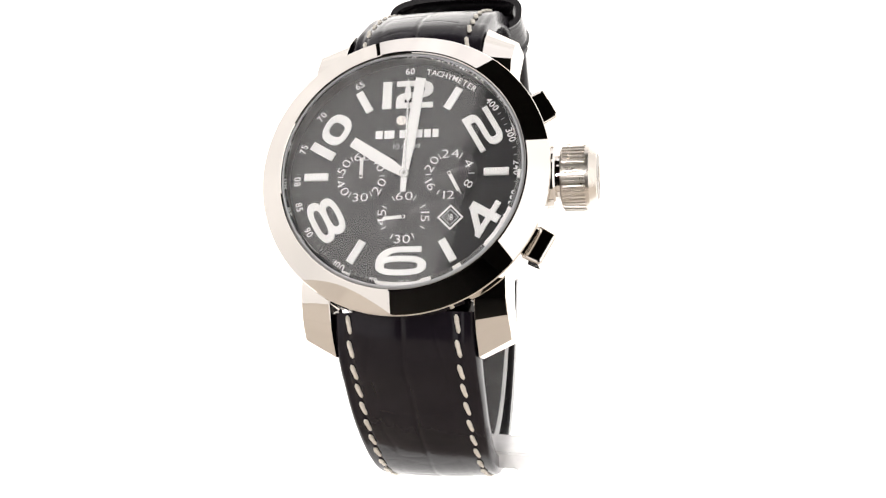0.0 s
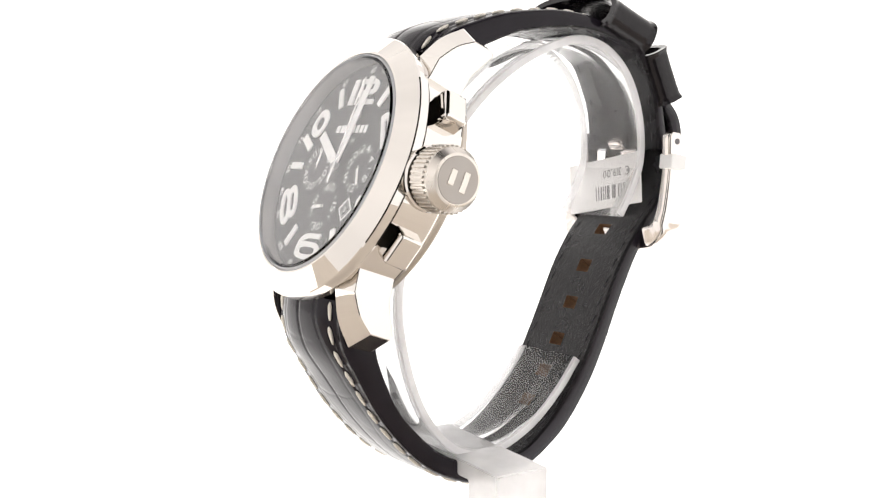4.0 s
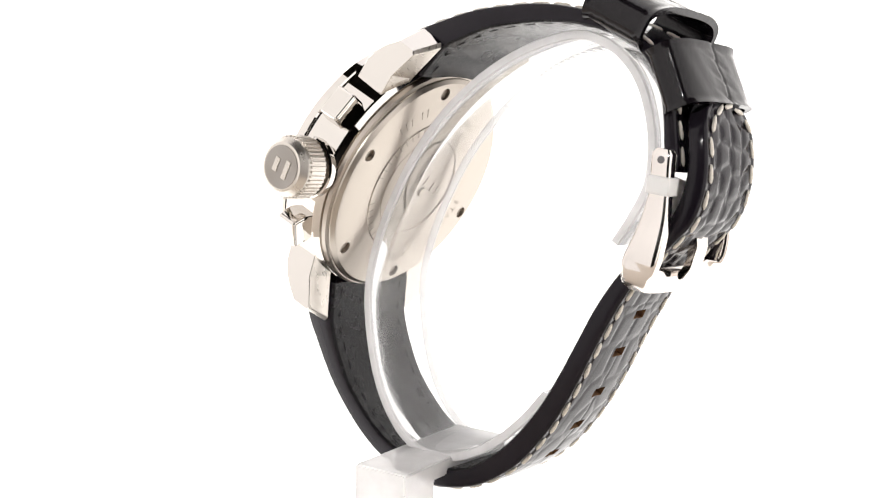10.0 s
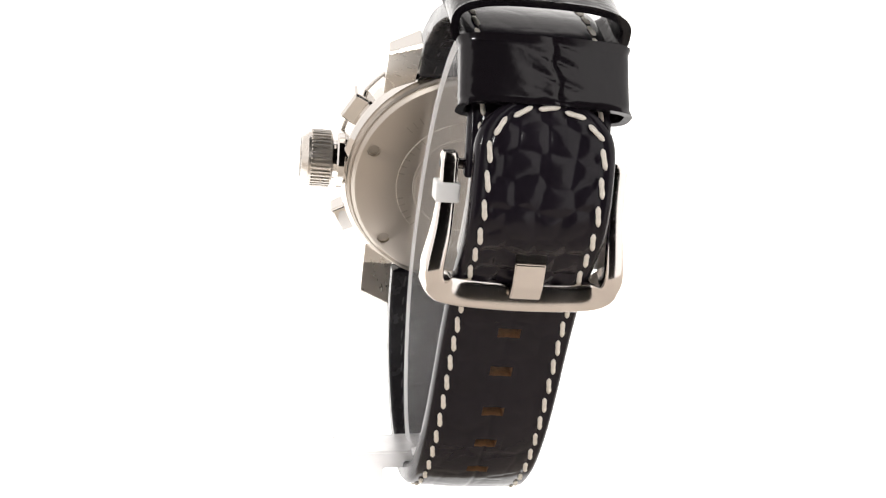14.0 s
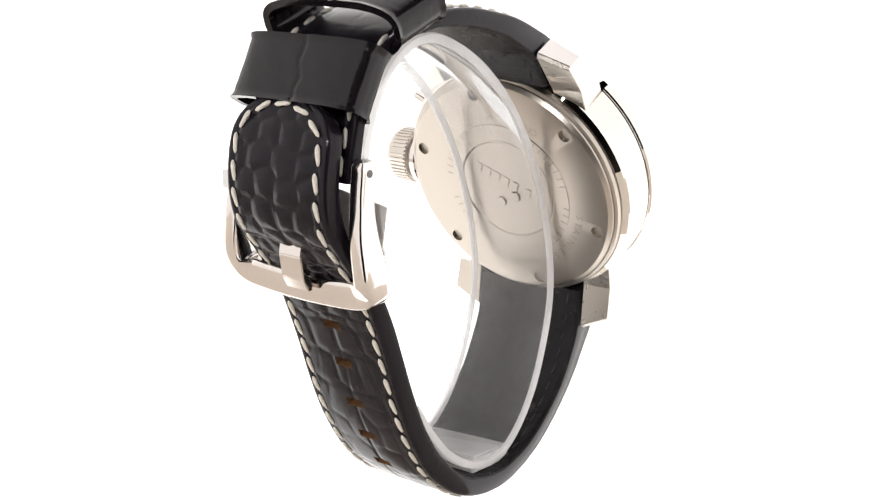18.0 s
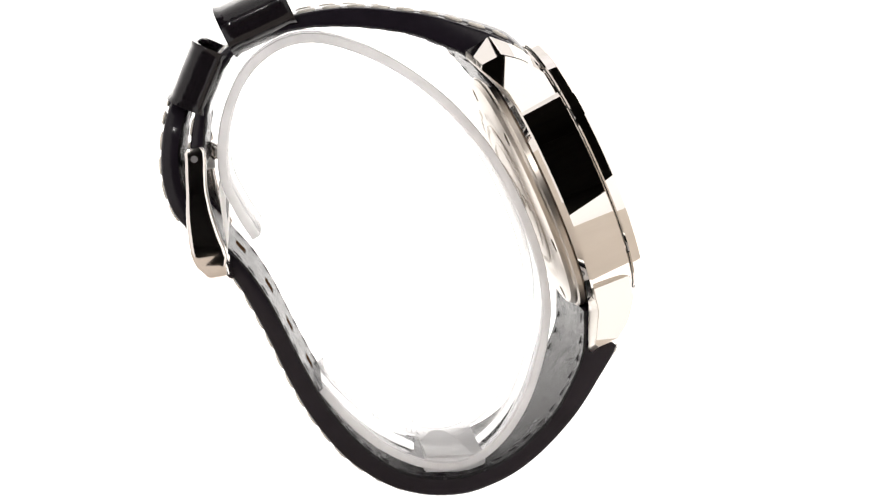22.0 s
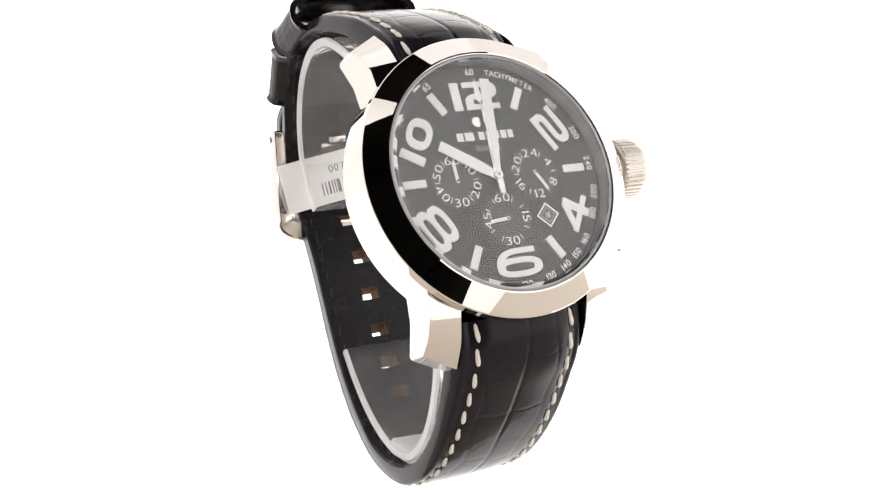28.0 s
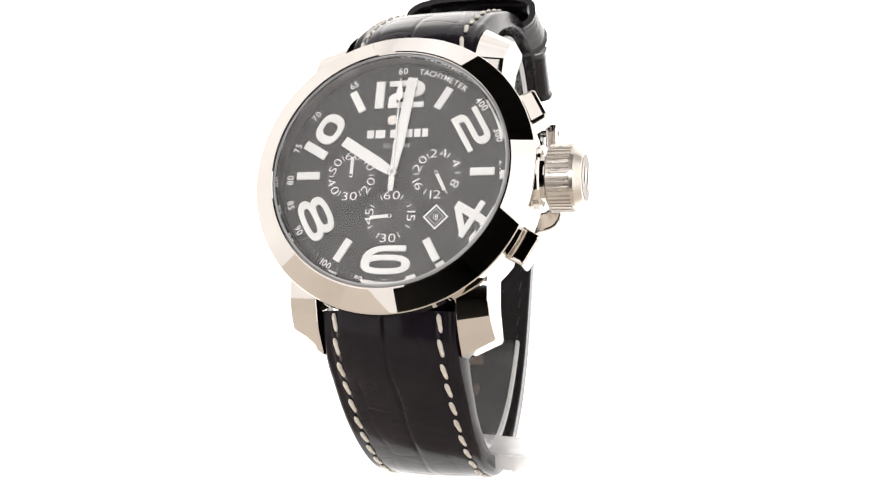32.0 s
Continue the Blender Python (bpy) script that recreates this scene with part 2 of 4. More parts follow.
def glyph(ch, weight=0.004):
    """Outline mesh of one character of the built-in font, one unit high, with its width."""
    if (ch, weight) not in GLYPH:
        cu = bpy.data.curves.new("glyph", "FONT")
        cu.body, cu.size, cu.resolution_u, cu.offset = ch, 1.0, 3, weight
        ob = bpy.data.objects.new("glyph", cu)
        scene.collection.objects.link(ob)
        dg = bpy.context.evaluated_depsgraph_get()
        me = bpy.data.meshes.new_from_object(ob.evaluated_get(dg))
        co = np.array([v.co[:] for v in me.vertices]) if len(me.vertices) else np.zeros((1, 3))
        GLYPH[ch, weight] = (me, co[:, 0].min(), co[:, 0].max())
        bpy.data.objects.remove(ob)
        bpy.data.curves.remove(cu)
    return GLYPH[ch, weight]


def add_text(bm, text, size, m, stretch=1.0, gap=0.12, weight=0.004):
    """Writes text, centred, in the plane of m."""
    k = size / 0.72
    parts, total = [], 0.0
    for ch in text:
        if ch == " ":
            total += 0.4
            continue
        me, x0, x1 = glyph(ch, weight)
        parts.append((me, total - x0))
        total += (x1 - x0) + gap
    total -= gap
    for me, x in parts:
        t = bmesh.new()
        t.from_mesh(me)
        t.transform(m @ Matrix.Diagonal((k * stretch, k, k, 1)) @ Matrix.Translation((x - total / 2, -0.36, 0)))
        tmp = bpy.data.meshes.new("tmp")
        t.to_mesh(tmp)
        t.free()
        bm.from_mesh(tmp)
        bpy.data.meshes.remove(tmp)


# ---------------------------------------------------------------- the watch
def bored(bm):
    """The case back with six blind round holes in it."""
    obs = []
    cut = join(*[revolve([(0.0, -12.5), (1.1, -12.5), (1.1, -10.9), (0.0, -10.9)], 28, False, (18.1 * math.cos(radians(78.6 + 60 * k)), 18.1 * math.sin(radians(78.6 + 60 * k)), 0)) for k in range(6)])
    for b in (bm, cut):
        bmesh.ops.recalc_face_normals(b, faces=b.faces[:])
        me = bpy.data.meshes.new("tmp")
        b.to_mesh(me)
        b.free()
        obs.append(new("tmp", me))
    mod = obs[0].modifiers.new("bore", "BOOLEAN")
    mod.operation, mod.object = "DIFFERENCE", obs[1]
    out = bmesh.new()
    done = bpy.data.meshes.new_from_object(obs[0].evaluated_get(bpy.context.evaluated_depsgraph_get()))
    out.from_mesh(done)
    for ob in obs:
        bpy.data.objects.remove(ob)
    return out


def build_case(watch):
    prof = [(20.3, -1.7), (22.3, -1.7), (22.4, -1.85), (22.4, -8.3), (22.25, -8.6), (21.5, -9.3), (19.0, -9.3), (19.0, -1.7)]
    case = part("case_middle", revolve(prof, 160), MAT["steel"], watch, "polished steel case band")
    bez = [(20.2, -1.55), (22.55, -1.55), (22.8, -1.35), (22.75, 0.05), (22.62, 0.25), (19.45, 2.12), (19.2, 2.2), (19.05, 2.1), (19.0, 1.2), (19.0, -0.9), (19.6, -1.55)]
    part("bezel", revolve(bez, 192), MAT["steel"], watch, "broad polished steel bezel")
    part("gasket", revolve([(19.2, -1.7), (22.0, -1.7), (22.0, -1.55), (19.2, -1.55)], 128), MAT["recess"], watch, "dark seam under the bezel")
    for sx in (1, -1):
        for sy in (1, -1):
            ridge = [(14.0, -1.72)] + [tuple(p) for p in spline([(19.6, -1.8), (24.0, -4.2), (27.4, -7.6)], 9)[0]] + [(26.8, -11.9), (26.0, -12.3), (19.0, -9.3), (14.0, -8.6)]
            face = [(14.0, -1.8)] + [tuple(p) for p in spline([(19.4, -2.7), (22.5, -4.9), (24.6, -7.6)], 9)[0]] + [(24.4, -11.1), (23.8, -11.5), (19.1, -9.0), (14.0, -8.1)]
            bm = rings([[(sx * xx, sy * y, z) for y, z in pr] for xx, pr in ((11.2, ridge), (16.6, face))])
            for v in bm.verts:
                if abs(v.co.x) > 14:
                    v.co.x -= sx * 0.075 * max(0.0, v.co.z + 11.6)
            bmesh.ops.recalc_face_normals(bm, faces=bm.faces[:])
            edges = [e for e in bm.edges if len(e.link_faces) == 2 and e.calc_face_angle(0.0) > 0.3]
            bmesh.ops.bevel(bm, geom=edges, offset=0.1, segments=1, affect="EDGES")
            bmesh.ops.recalc_face_normals(bm, faces=bm.faces[:])
            under = [bool(f.normal.z < -0.45) for f in bm.faces]
            lug = part("lug", bm, MAT["steel"], watch, "", 14)
            lug.data.materials.append(MAT["brushed"])
            for f, u in zip(lug.data.polygons, under):
                f.material_index = 1 if u else 0
    # back
    back = [(0.0, -9.3), (20.9, -9.3), (21.3, -9.6), (21.2, -10.4), (20.8, -10.6), (20.6, -10.6), (20.5, -10.9), (19.9, -11.45), (19.4, -11.55), (12.6, -11.6), (12.5, -11.75), (9.4, -11.75), (9.2, -11.6), (0.0, -11.6)]
    lid = part("caseback", bored(revolve(back, 160, False)), MAT["caseback"], watch, "brushed steel case back with screw recesses")
    for k in range(6):
        a = radians(78.6 + 60 * k)
        c = (18.1 * math.cos(a), 18.1 * math.sin(a))
        # darker steel at the bottom of the hole deepens its shade
        part("screw_head", disc(0.98, -10.95, -10.75, 24, c, 0.08), MAT["engraved"], lid)
    part("medallion_ring", revolve([(9.1, -11.6), (9.35, -11.82), (9.6, -11.82), (9.8, -11.6)], 96), MAT["caseback"], lid)
    for dx, dy in ((1.6, -2.6), (-1.6, -1.2)):
        part("raised_dot", disc(0.95, -11.95, -11.55, 24, (dx, dy), 0.12), MAT["caseback"], lid)
    # lettering ring and emblem, as plain bars
    for ang in (66, 61, 52, 47, 42):
        a = radians(ang)
        m = Matrix.Translation((15.4 * math.cos(a), 15.4 * math.sin(a), -11.6)) @ Matrix.Rotation(a, 4, "Z")
        part("engraved_bar", block((1.5, 0.22, 0.06), m, 0), MAT["engraved"], lid, smooth=0)
    for ang in list(range(8, 172, 7)) + list(range(190, 350, 7)):
        if 84 < ang < 96:
            continue
        a = radians(ang)
        m = Matrix.Translation((12.0 * math.cos(a), 12.0 * math.sin(a), -11.76)) @ Matrix.Rotation(a, 4, "Z")
        part("engraved_bar", block((1.2, 0.26, 0.06), m, 0), MAT["engraved"], lid, smooth=0)
    bm = bmesh.new()
    for k, ch in enumerate("STAINLESS STEEL"):
        if ch != " ":
            a = radians(-166 + 6.0 * k)
            rad, tan = Vector((math.cos(a), math.sin(a), 0)), Vector((-math.sin(a), math.cos(a), 0))
            m = Matrix((tan, rad, (0, 0, -1))).transposed().to_4x4()
            m.translation = rad * 14.6 + Vector((0, 0, -11.63))
            add_text(bm, ch, 1.35, m, 1.0, 0.1, 0.01)
    for k, ch in enumerate("M CHRONO"):
        if ch != " ":
            a = radians(86 + 5.2 * k)
            rad, tan = Vector((math.cos(a), math.sin(a), 0)), Vector((-math.sin(a), math.cos(a), 0))
            m = Matrix((tan, rad, (0, 0, -1))).transposed().to_4x4()
            m.translation = rad * 14.2 + Vector((0, 0, -11.63))
            add_text(bm, ch, 1.35, m, 1.0, 0.1, 0.01)
    part("engraved_words", bm, MAT["engraved"], lid, smooth=0)
    for k in range(7):
        m = Matrix.Rotation(radians(23), 4, "Z") @ Matrix.Translation(((k - 3) * 1.9 + (0.5 if k > 1 else -0.3), 1.5, -11.6))
        part("engraved_bar", block((1.1, 1.8, 0.3), m, 0.08, 2), MAT["caseback"], lid, smooth=0)
    return case


def build_crown(watch):
    c = (0, 0.1, -5.0)
    crown = part("crown", revolve([(0.0, 23.9), (4.6, 23.9), (4.9, 24.1), (4.9, 27.7), (4.85, 28.2), (4.0, 29.3), (3.7, 29.4), (0.0, 29.4)], 96, False, c, "X"), MAT["brushed"], watch, "brushed steel screw-down crown with a knurled rim")
    part("crown_tube", revolve([(0.0, 20.5), (3.6, 20.5), (3.6, 24.0), (0.0, 24.0)], 48, False, c, "X"), MAT["steel"], watch)
    part("crown_collar", revolve([(2.0, 21.6), (4.9, 21.6), (5.15, 21.9), (5.15, 22.9), (4.9, 23.2), (2.0, 23.2)], 72, True, c, "X"), MAT["steel"], watch)
    n = 40
    tooth = block((3.5, 0.42, 0.42), Matrix(), 0.12, 2)
    tooth.transform(Matrix.Diagonal((0.001, 0.001, 0.001, 1)))
    me = bpy.data.meshes.new("knurl")
    tooth.to_mesh(me)
    tooth.free()
    me.materials.append(MAT["brushed"])
    for k in range(n):
        a = 2 * math.pi * k / n
        m = Matrix.Translation((0.02595, 0.0001, -0.005)) @ Matrix.Rotation(a, 4, "X") @ Matrix.Translation((0, 0, 0.00498))
        piece("knurl", me, m, crown)
    part("crown_cap", revolve([(0.0, 29.38), (3.5, 29.38), (3.55, 29.44), (3.5, 29.48), (0.0, 29.48)], 72, False, c, "X"), MAT["crown_cap"], crown, "turned steel face of the crown")
    for zz, wide in ((-3.9, 2.4), (-6.2, 3.2)):
        part("crown_mark", block((0.16, wide, 1.0), pose(29.52, 0.1, zz), 0.05, 1), MAT["brushed"], crown, smooth=0)


def build_pushers(watch):
    for s in (1, -1):
        a = radians(28.5 * s)
        m = Matrix.Rotation(a, 4, "Z") @ Matrix.Translation((23.3, 0, -5.0))
        bm = block((3.8, 5.6, 4.4), Matrix(), 0.6, 5)
        for v in bm.verts:
            if v.co.x > 0:
                v.co.y *= 0.95
                v.co.z *= 0.94
        bm.transform(m)
        part("pusher", bm, MAT["steel"], watch, "polished rectangular chronograph pusher", 0)


# ---------------------------------------------------------------- dial
def at_clock(deg, r, z, turn):
    """Pose at a clock angle (degrees clockwise from 12), turned by an angle."""
    a = radians(90 - deg)
    return Matrix.Translation((r * math.cos(a), r * math.sin(a), z)) @ Matrix.Rotation(radians(turn), 4, "Z")


def ribbon(path, w, z0, z1):
    """A stroke of even width along a polyline in x, y."""
    P = [Vector(p) for p in path]
    left, right = [], []
    n = len(P)
    loop = (P[0] - P[-1]).length < 1e-6
    for i in range(n):
        if loop:
            a, b = P[i - 1 if i else n - 2], P[(i + 1) % n if i < n - 1 else 1]
        else:
            a, b = P[max(i - 1, 0)], P[min(i + 1, n - 1)]
        d1 = (P[i] - a).normalized() if (P[i] - a).length > 1e-9 else (b - P[i]).normalized()
        d2 = (b - P[i]).normalized() if (b - P[i]).length > 1e-9 else d1
        d = (d1 + d2).normalized()
        nrm = Vector((-d.y, d.x))
        k = 1 / max(0.45, nrm.dot(Vector((-d1.y, d1.x))))
        left.append(P[i] + nrm * w / 2 * k)
        right.append(P[i] - nrm * w / 2 * k)
    return rings([[(l.x, l.y, z0), (r.x, r.y, z0), (r.x, r.y, z1), (l.x, l.y, z1)] for l, r in zip(left, right)], True, not loop)


def arc(cx, cy, rx, ry, a0, a1, n=14, e=2.4):
    """Part of a squarish oval."""
    out = []
    for a in np.linspace(radians(a0), radians(a1), n):
        c, s = math.cos(a), math.sin(a)
        out.append((cx + rx * math.copysign(abs(c) ** (2 / e), c), cy + ry * math.copysign(abs(s) ** (2 / e), s)))
    return out


def numeral(ch, w, h, st):
    """Strokes of a wide bold numeral in a box w by h, centred; uprights come out heavier than bars."""
    z0, z1, k = -0.75, -0.50, 1.5
    if ch == "1":
        return ribbon([(0, -h / 2), (0, h / 2)], 1.45, z0, z1)
    w = w / k
    a, b = w / 2 - st / 2, h / 2 - st / 2
    if ch == "0":
        bm = ribbon(arc(0, 0, a, b, 0, 360, 44, 2.5), st, z0, z1)
    elif ch == "8":
        q = b / 2
        bm = join(ribbon(arc(0, q, a * 0.86, q, 0, 360, 40, 2.6), st, z0, z1), ribbon(arc(0, -q, a, q, 0, 360, 40, 2.6), st, z0, z1 + 0.004))
    elif ch == "6":
        q = b * 0.60
        bm = join(ribbon(arc(0, -b + q, a, q, 0, 360, 44, 2.7), st, z0, z1), ribbon([(a * 0.95, b), (0.1, b)] + arc(0.1, -b + q, a + 0.1, 2 * b - q, 95, 178, 18, 2.5), st, z0, z1 + 0.004))
    elif ch == "2":
        r = b * 0.53
        mid = -0.06 * b
        r2 = (mid + b) / 2
        path = [(-a - st / 2, b)] + arc(a - r, b - r, r, r, 88, -88, 18, 2.5) + [(a - r - 0.1, mid), (-a + r2, mid)] + arc(-a + r2, -b + r2 * 0.9, r2, r2 * 1.1, 92, 180, 9, 2.4) + [(-a, -b)]
        bm = join(ribbon(path, st, z0, z1), ribbon([(-a - st / 2, -b), (a + st / 2, -b)], st, z0, z1 + 0.004))
    else:
        x = a * 0.30
        bm = join(ribbon([(x, -h / 2), (x, h / 2)], st, z0, z1), ribbon([(x - 0.1, h / 2 - 0.3), (-a, -h * 0.19)], st * 0.9, z0, z1 + 0.004), ribbon([(-w / 2, -h * 0.2), (w / 2, -h * 0.2)], st, z0, z1 + 0.008))
    bm.transform(Matrix.Diagonal((k, 1, 1, 1)))
    return bm


SINK = -0.75    # depth of the dial below the level that its parts are drawn at


def dial_part(name, bm, material, parent, label="", smooth=12):
    bm.transform(Matrix.Translation((0, 0, SINK)))
    return part(name, bm, material, parent, label, smooth)


def build_dial(watch):
    dial = dial_part("dial", disc(18.6, -1.3, -0.75, 128), MAT["dial"], watch, "black dial with white wide numerals")
    part("rehaut", revolve([(18.6, -0.74 + SINK), (18.86, 1.16), (19.02, 1.16), (19.02, -0.74 + SINK)], 128), MAT["inner"], watch, "polished inner ring that mirrors the numerals")
    # applied bars
    for deg in (30, 90, 150, 210, 270, 330):
        m = at_clock(deg, 14.25, -0.58, -deg)
        dial_part("hour_bar", block((1.25, 3.9, 0.34), m, 0.08, 2), MAT["lume"], dial)
    for text, deg, r, turn, w, h in (("12", 0, 13.35, 0, 0, 4.6), ("2", 60, 14.0, -60, 6.4, 4.5), ("4", 120, 14.2, 60, 6.4, 4.9), ("6", 180, 13.9, 0, 7.9, 4.5), ("8", 240, 14.0, -60, 7.2, 5.0), ("10", 300, 13.8, 60, 0, 4.2)):
        m = at_clock(deg, r, 0, turn)
        if text == "12":
            bms = [(numeral("1", 1.7, h, 1.6), -3.5), (numeral("2", 5.9, h, 0.88), 0.95)]
        elif text == "10":
            bms = [(numeral("1", 1.7, h, 1.6), -3.0), (numeral("0", 5.2, h, 0.95), 1.1)]
        else:
            bms = [(numeral(text, w, h, 0.88), 0.0)]
        for bm, x in bms:
            bm.transform(m @ Matrix.Translation((x, 0, 0)))
            dial_part("numeral", bm, MAT["lume"], dial)
    # sub-dials
    for cx, cy, names, step, r in ((-7.0, -0.1, ("60", "10", "20", "30", "40", "50"), 60, 3.35), (7.0, -0.1, ("24", "4", "8", "12", "16", "20"), 60, 3.35), (0.0, -6.9, ("60", "15", "30", "45"), 90, 3.45)):
        sub = dial_part("subdial", disc(4.35, -1.0, -0.735, 64, (cx, cy), 0.02), MAT["turned"], dial, "finely turned black sub-dial")
        bm = bmesh.new()
        for k, t in enumerate(names):
            deg = k * step
            turn = -deg if deg <= 90 or deg >= 270 else 180 - deg
            if len(names) == 4:
                turn = {90: -90, 270: 90}.get(deg, 0)
            add_text(bm, t, 1.42, Matrix.Translation((cx, cy, 0)) @ at_clock(deg, r, -0.712, turn), 1.42, 0.12, -0.008)
            for off in (step / 2,) if len(names) == 6 else (29, step - 29):
                a = Matrix.Translation((cx, cy, 0)) @ at_clock(deg + off, r, -0.712, -(deg + off))
                bm2 = block((0.13, 0.95, 0.004), a, 0)
                bm = join(bm, bm2)
        dial_part("printed_scale", bm, MAT["print"], sub, "", 0)
    small = ((-7.0, -0.1, 90, 2.9), (7.0, -0.1, -62, 3.1), (0.0, -6.9, 184, 3.0))
    for cx, cy, ang, ln in small:
        m = Matrix.Translation((cx, cy, -0.45)) @ Matrix.Rotation(radians(ang), 4, "Z")
        h = dial_part("small_hand", block((ln + 0.5, 0.56, 0.12), m @ Matrix.Translation((ln / 2 - 0.1, 0, 0)), 0.05, 1), MAT["lume"], watch)
        dial_part("pin", disc(0.22, -0.6, -0.3, 16, (cx, cy), 0.04), MAT["recess"], h)
    # printed ring: minute ticks, tachymeter numbers and word
    bm = bmesh.new()
    nums = {"60": 0, "65": -28, "70": -54, "75": -74, "80": -92, "85": -106, "90": -121, "100": -146, "110": -166, "120": 178, "130": 163, "140": 152, "150": 142, "160": 132, "180": 116, "200": 104, "240": 88, "300": 70, "400": 50}
    for t, deg in nums.items():
        turn = -deg if abs(deg) < 95 else 180 - deg
        add_text(bm, t, 1.1, at_clock(deg, 17.4, -0.73, turn), 1.0, 0.08, 0.014)
    word = "TACHYMETER"
    for k, ch in enumerate(word):
        deg = 10.2 + k * 2.95
        add_text(bm, ch, 0.95, at_clock(deg, 17.4, -0.73, -deg), 1.0, 0.12, 0.014)
    dial_part("tachymeter_scale", bm, MAT["print"], dial, "white tachymeter scale", 0)
    tick = block((0.11, 0.55, 0.004), Matrix(), 0)
    tick.transform(Matrix.Diagonal((0.001, 0.001, 0.001, 1)))
    me = bpy.data.meshes.new("tick")
    tick.to_mesh(me)
    tick.free()
    me.materials.append(MAT["grey_print"])
    for deg in list(range(-26, -4, 5)) + list(range(-50, -30, 5)) + list(range(-70, -57, 4)) + list(range(-88, -77, 4)) + [-99, -113] + list(range(-142, -124, 3)) + list(range(-162, -150, 3)) + [56.5, 60, 63.5, 77, 81, 95.5, 110.5, 124]:
        mm = at_clock(deg, 17.3, -0.73 + SINK, -deg)
        mm.translation *= 0.001
        piece("tick", me, mm, dial)
    # makers' line as plain letter-sized bars, and the depth rating
    x = -5.1
    for wdt in (1.15, 1.6, -0.55, 1.05, 1.0, 1.05, 1.05, 0.95):
        if wdt < 0:
            x -= wdt
            continue
        dial_part("name_bar", block((wdt, 1.35, 0.02), pose(x + wdt / 2, 6.75, -0.74), 0), MAT["print"], dial, smooth=0)
        x += wdt + 0.28
    bm = bmesh.new()
    add_text(bm, "10ATM", 0.95, pose(0.0, 4.75, -0.73), 1.1)
    dial_part("depth_rating", bm, MAT["grey_print"], dial, "", 0)
    for dx in (-1.0, 1.0):
        dial_part("emblem_dot", disc(0.85, -0.75, -0.55, 32, (dx, 9.0), 0.06), MAT["steel"], dial)
    # date window: a tilted square frame
    m = pose(7.35, -7.1, -0.73, 0, 0, 45)
    dial_part("date_frame", join(*[block((2.9, 0.26, 0.12), m @ Matrix.Rotation(radians(90 * k), 4, "Z") @ Matrix.Translation((0, 1.32, 0)), 0.02, 1) for k in range(4)]), MAT["print"], dial)
    dial_part("date_disc", block((2.3, 2.3, 0.05), m, 0), MAT["dial"], dial, smooth=0)
    dial_part("date_inner_frame", join(*[block((1.95, 0.17, 0.08), m @ Matrix.Rotation(radians(90 * k), 4, "Z") @ Matrix.Translation((0, 0.88, 0.02)), 0.02, 1) for k in range(4)]), MAT["grey_print"], dial)
    bm = bmesh.new()
    add_text(bm, "18", 1.0, pose(7.35, -7.1, -0.69, 0, 0, 0), 0.85)
    dial_part("date_number", bm, MAT["print"], dial, "", 0)


def build_pointers(watch):
    def hand(name, outline, deg, z, mt, label=""):
        bm = slab(outline, z, z + 0.16)
        bm.transform(Matrix.Rotation(radians(-deg), 4, "Z"))
        return dial_part(name, bm, mt, watch, label, 20)
    hand("hour_hand", [(-0.5, -0.6), (0.5, -0.6), (0.92, 3.0), (0.86, 10.3), (-0.86, 10.3), (-0.92, 3.0)], -57, -0.42, MAT["lume"], "broad white hour hand")
    hand("minute_hand", [(-0.45, -0.7), (0.45, -0.7), (0.88, 5.0), (0.8, 16.0), (-0.8, 16.0), (-0.88, 5.0)], 7, -0.2, MAT["lume"], "long broad white minute hand")
    sec = hand("chronograph_hand", [(-0.42, -3.1), (0.42, -3.1), (0.5, -1.0), (0.17, 0.5), (0.13, 12.0), (-0.13, 12.0), (-0.17, 0.5), (-0.5, -1.0)], 0.4, 0.02, MAT["hand"], "slim steel chronograph hand")
    dial_part("hand_tip", slab([(-0.13, 12.0), (0.13, 12.0), (0.55, 12.6), (0.5, 13.6), (0.0, 15.9), (-0.5, 13.6), (-0.55, 12.6)], 0.02, 0.18), MAT["lume"], sec, smooth=0)
    dial_part("hub", disc(0.75, -0.6, 0.32, 32, (0, 0), 0.1), MAT["hand"], watch)
    dial_part("pinion", disc(0.25, 0.3, 0.42, 16, (0, 0), 0.03), MAT["recess"], watch)


def build_crystal(watch):
    bm = revolve([(0.0, 2.5), (9.0, 2.48), (18.05, 2.42), (18.58, 1.92), (18.6, 1.85), (18.6, 1.2), (0.0, 1.2)], 160, False)
    ob = part("crystal", bm, MAT["crystal"], watch, "clear slightly domed watch crystal", 8)
    ob.visible_shadow = False
    part("crystal_rim", revolve([(18.61, 1.18), (18.61, 2.3), (18.7, 2.36), (18.95, 1.95), (19.02, 1.18)], 160), MAT["seal"], watch, "pale ground rim of the crystal")


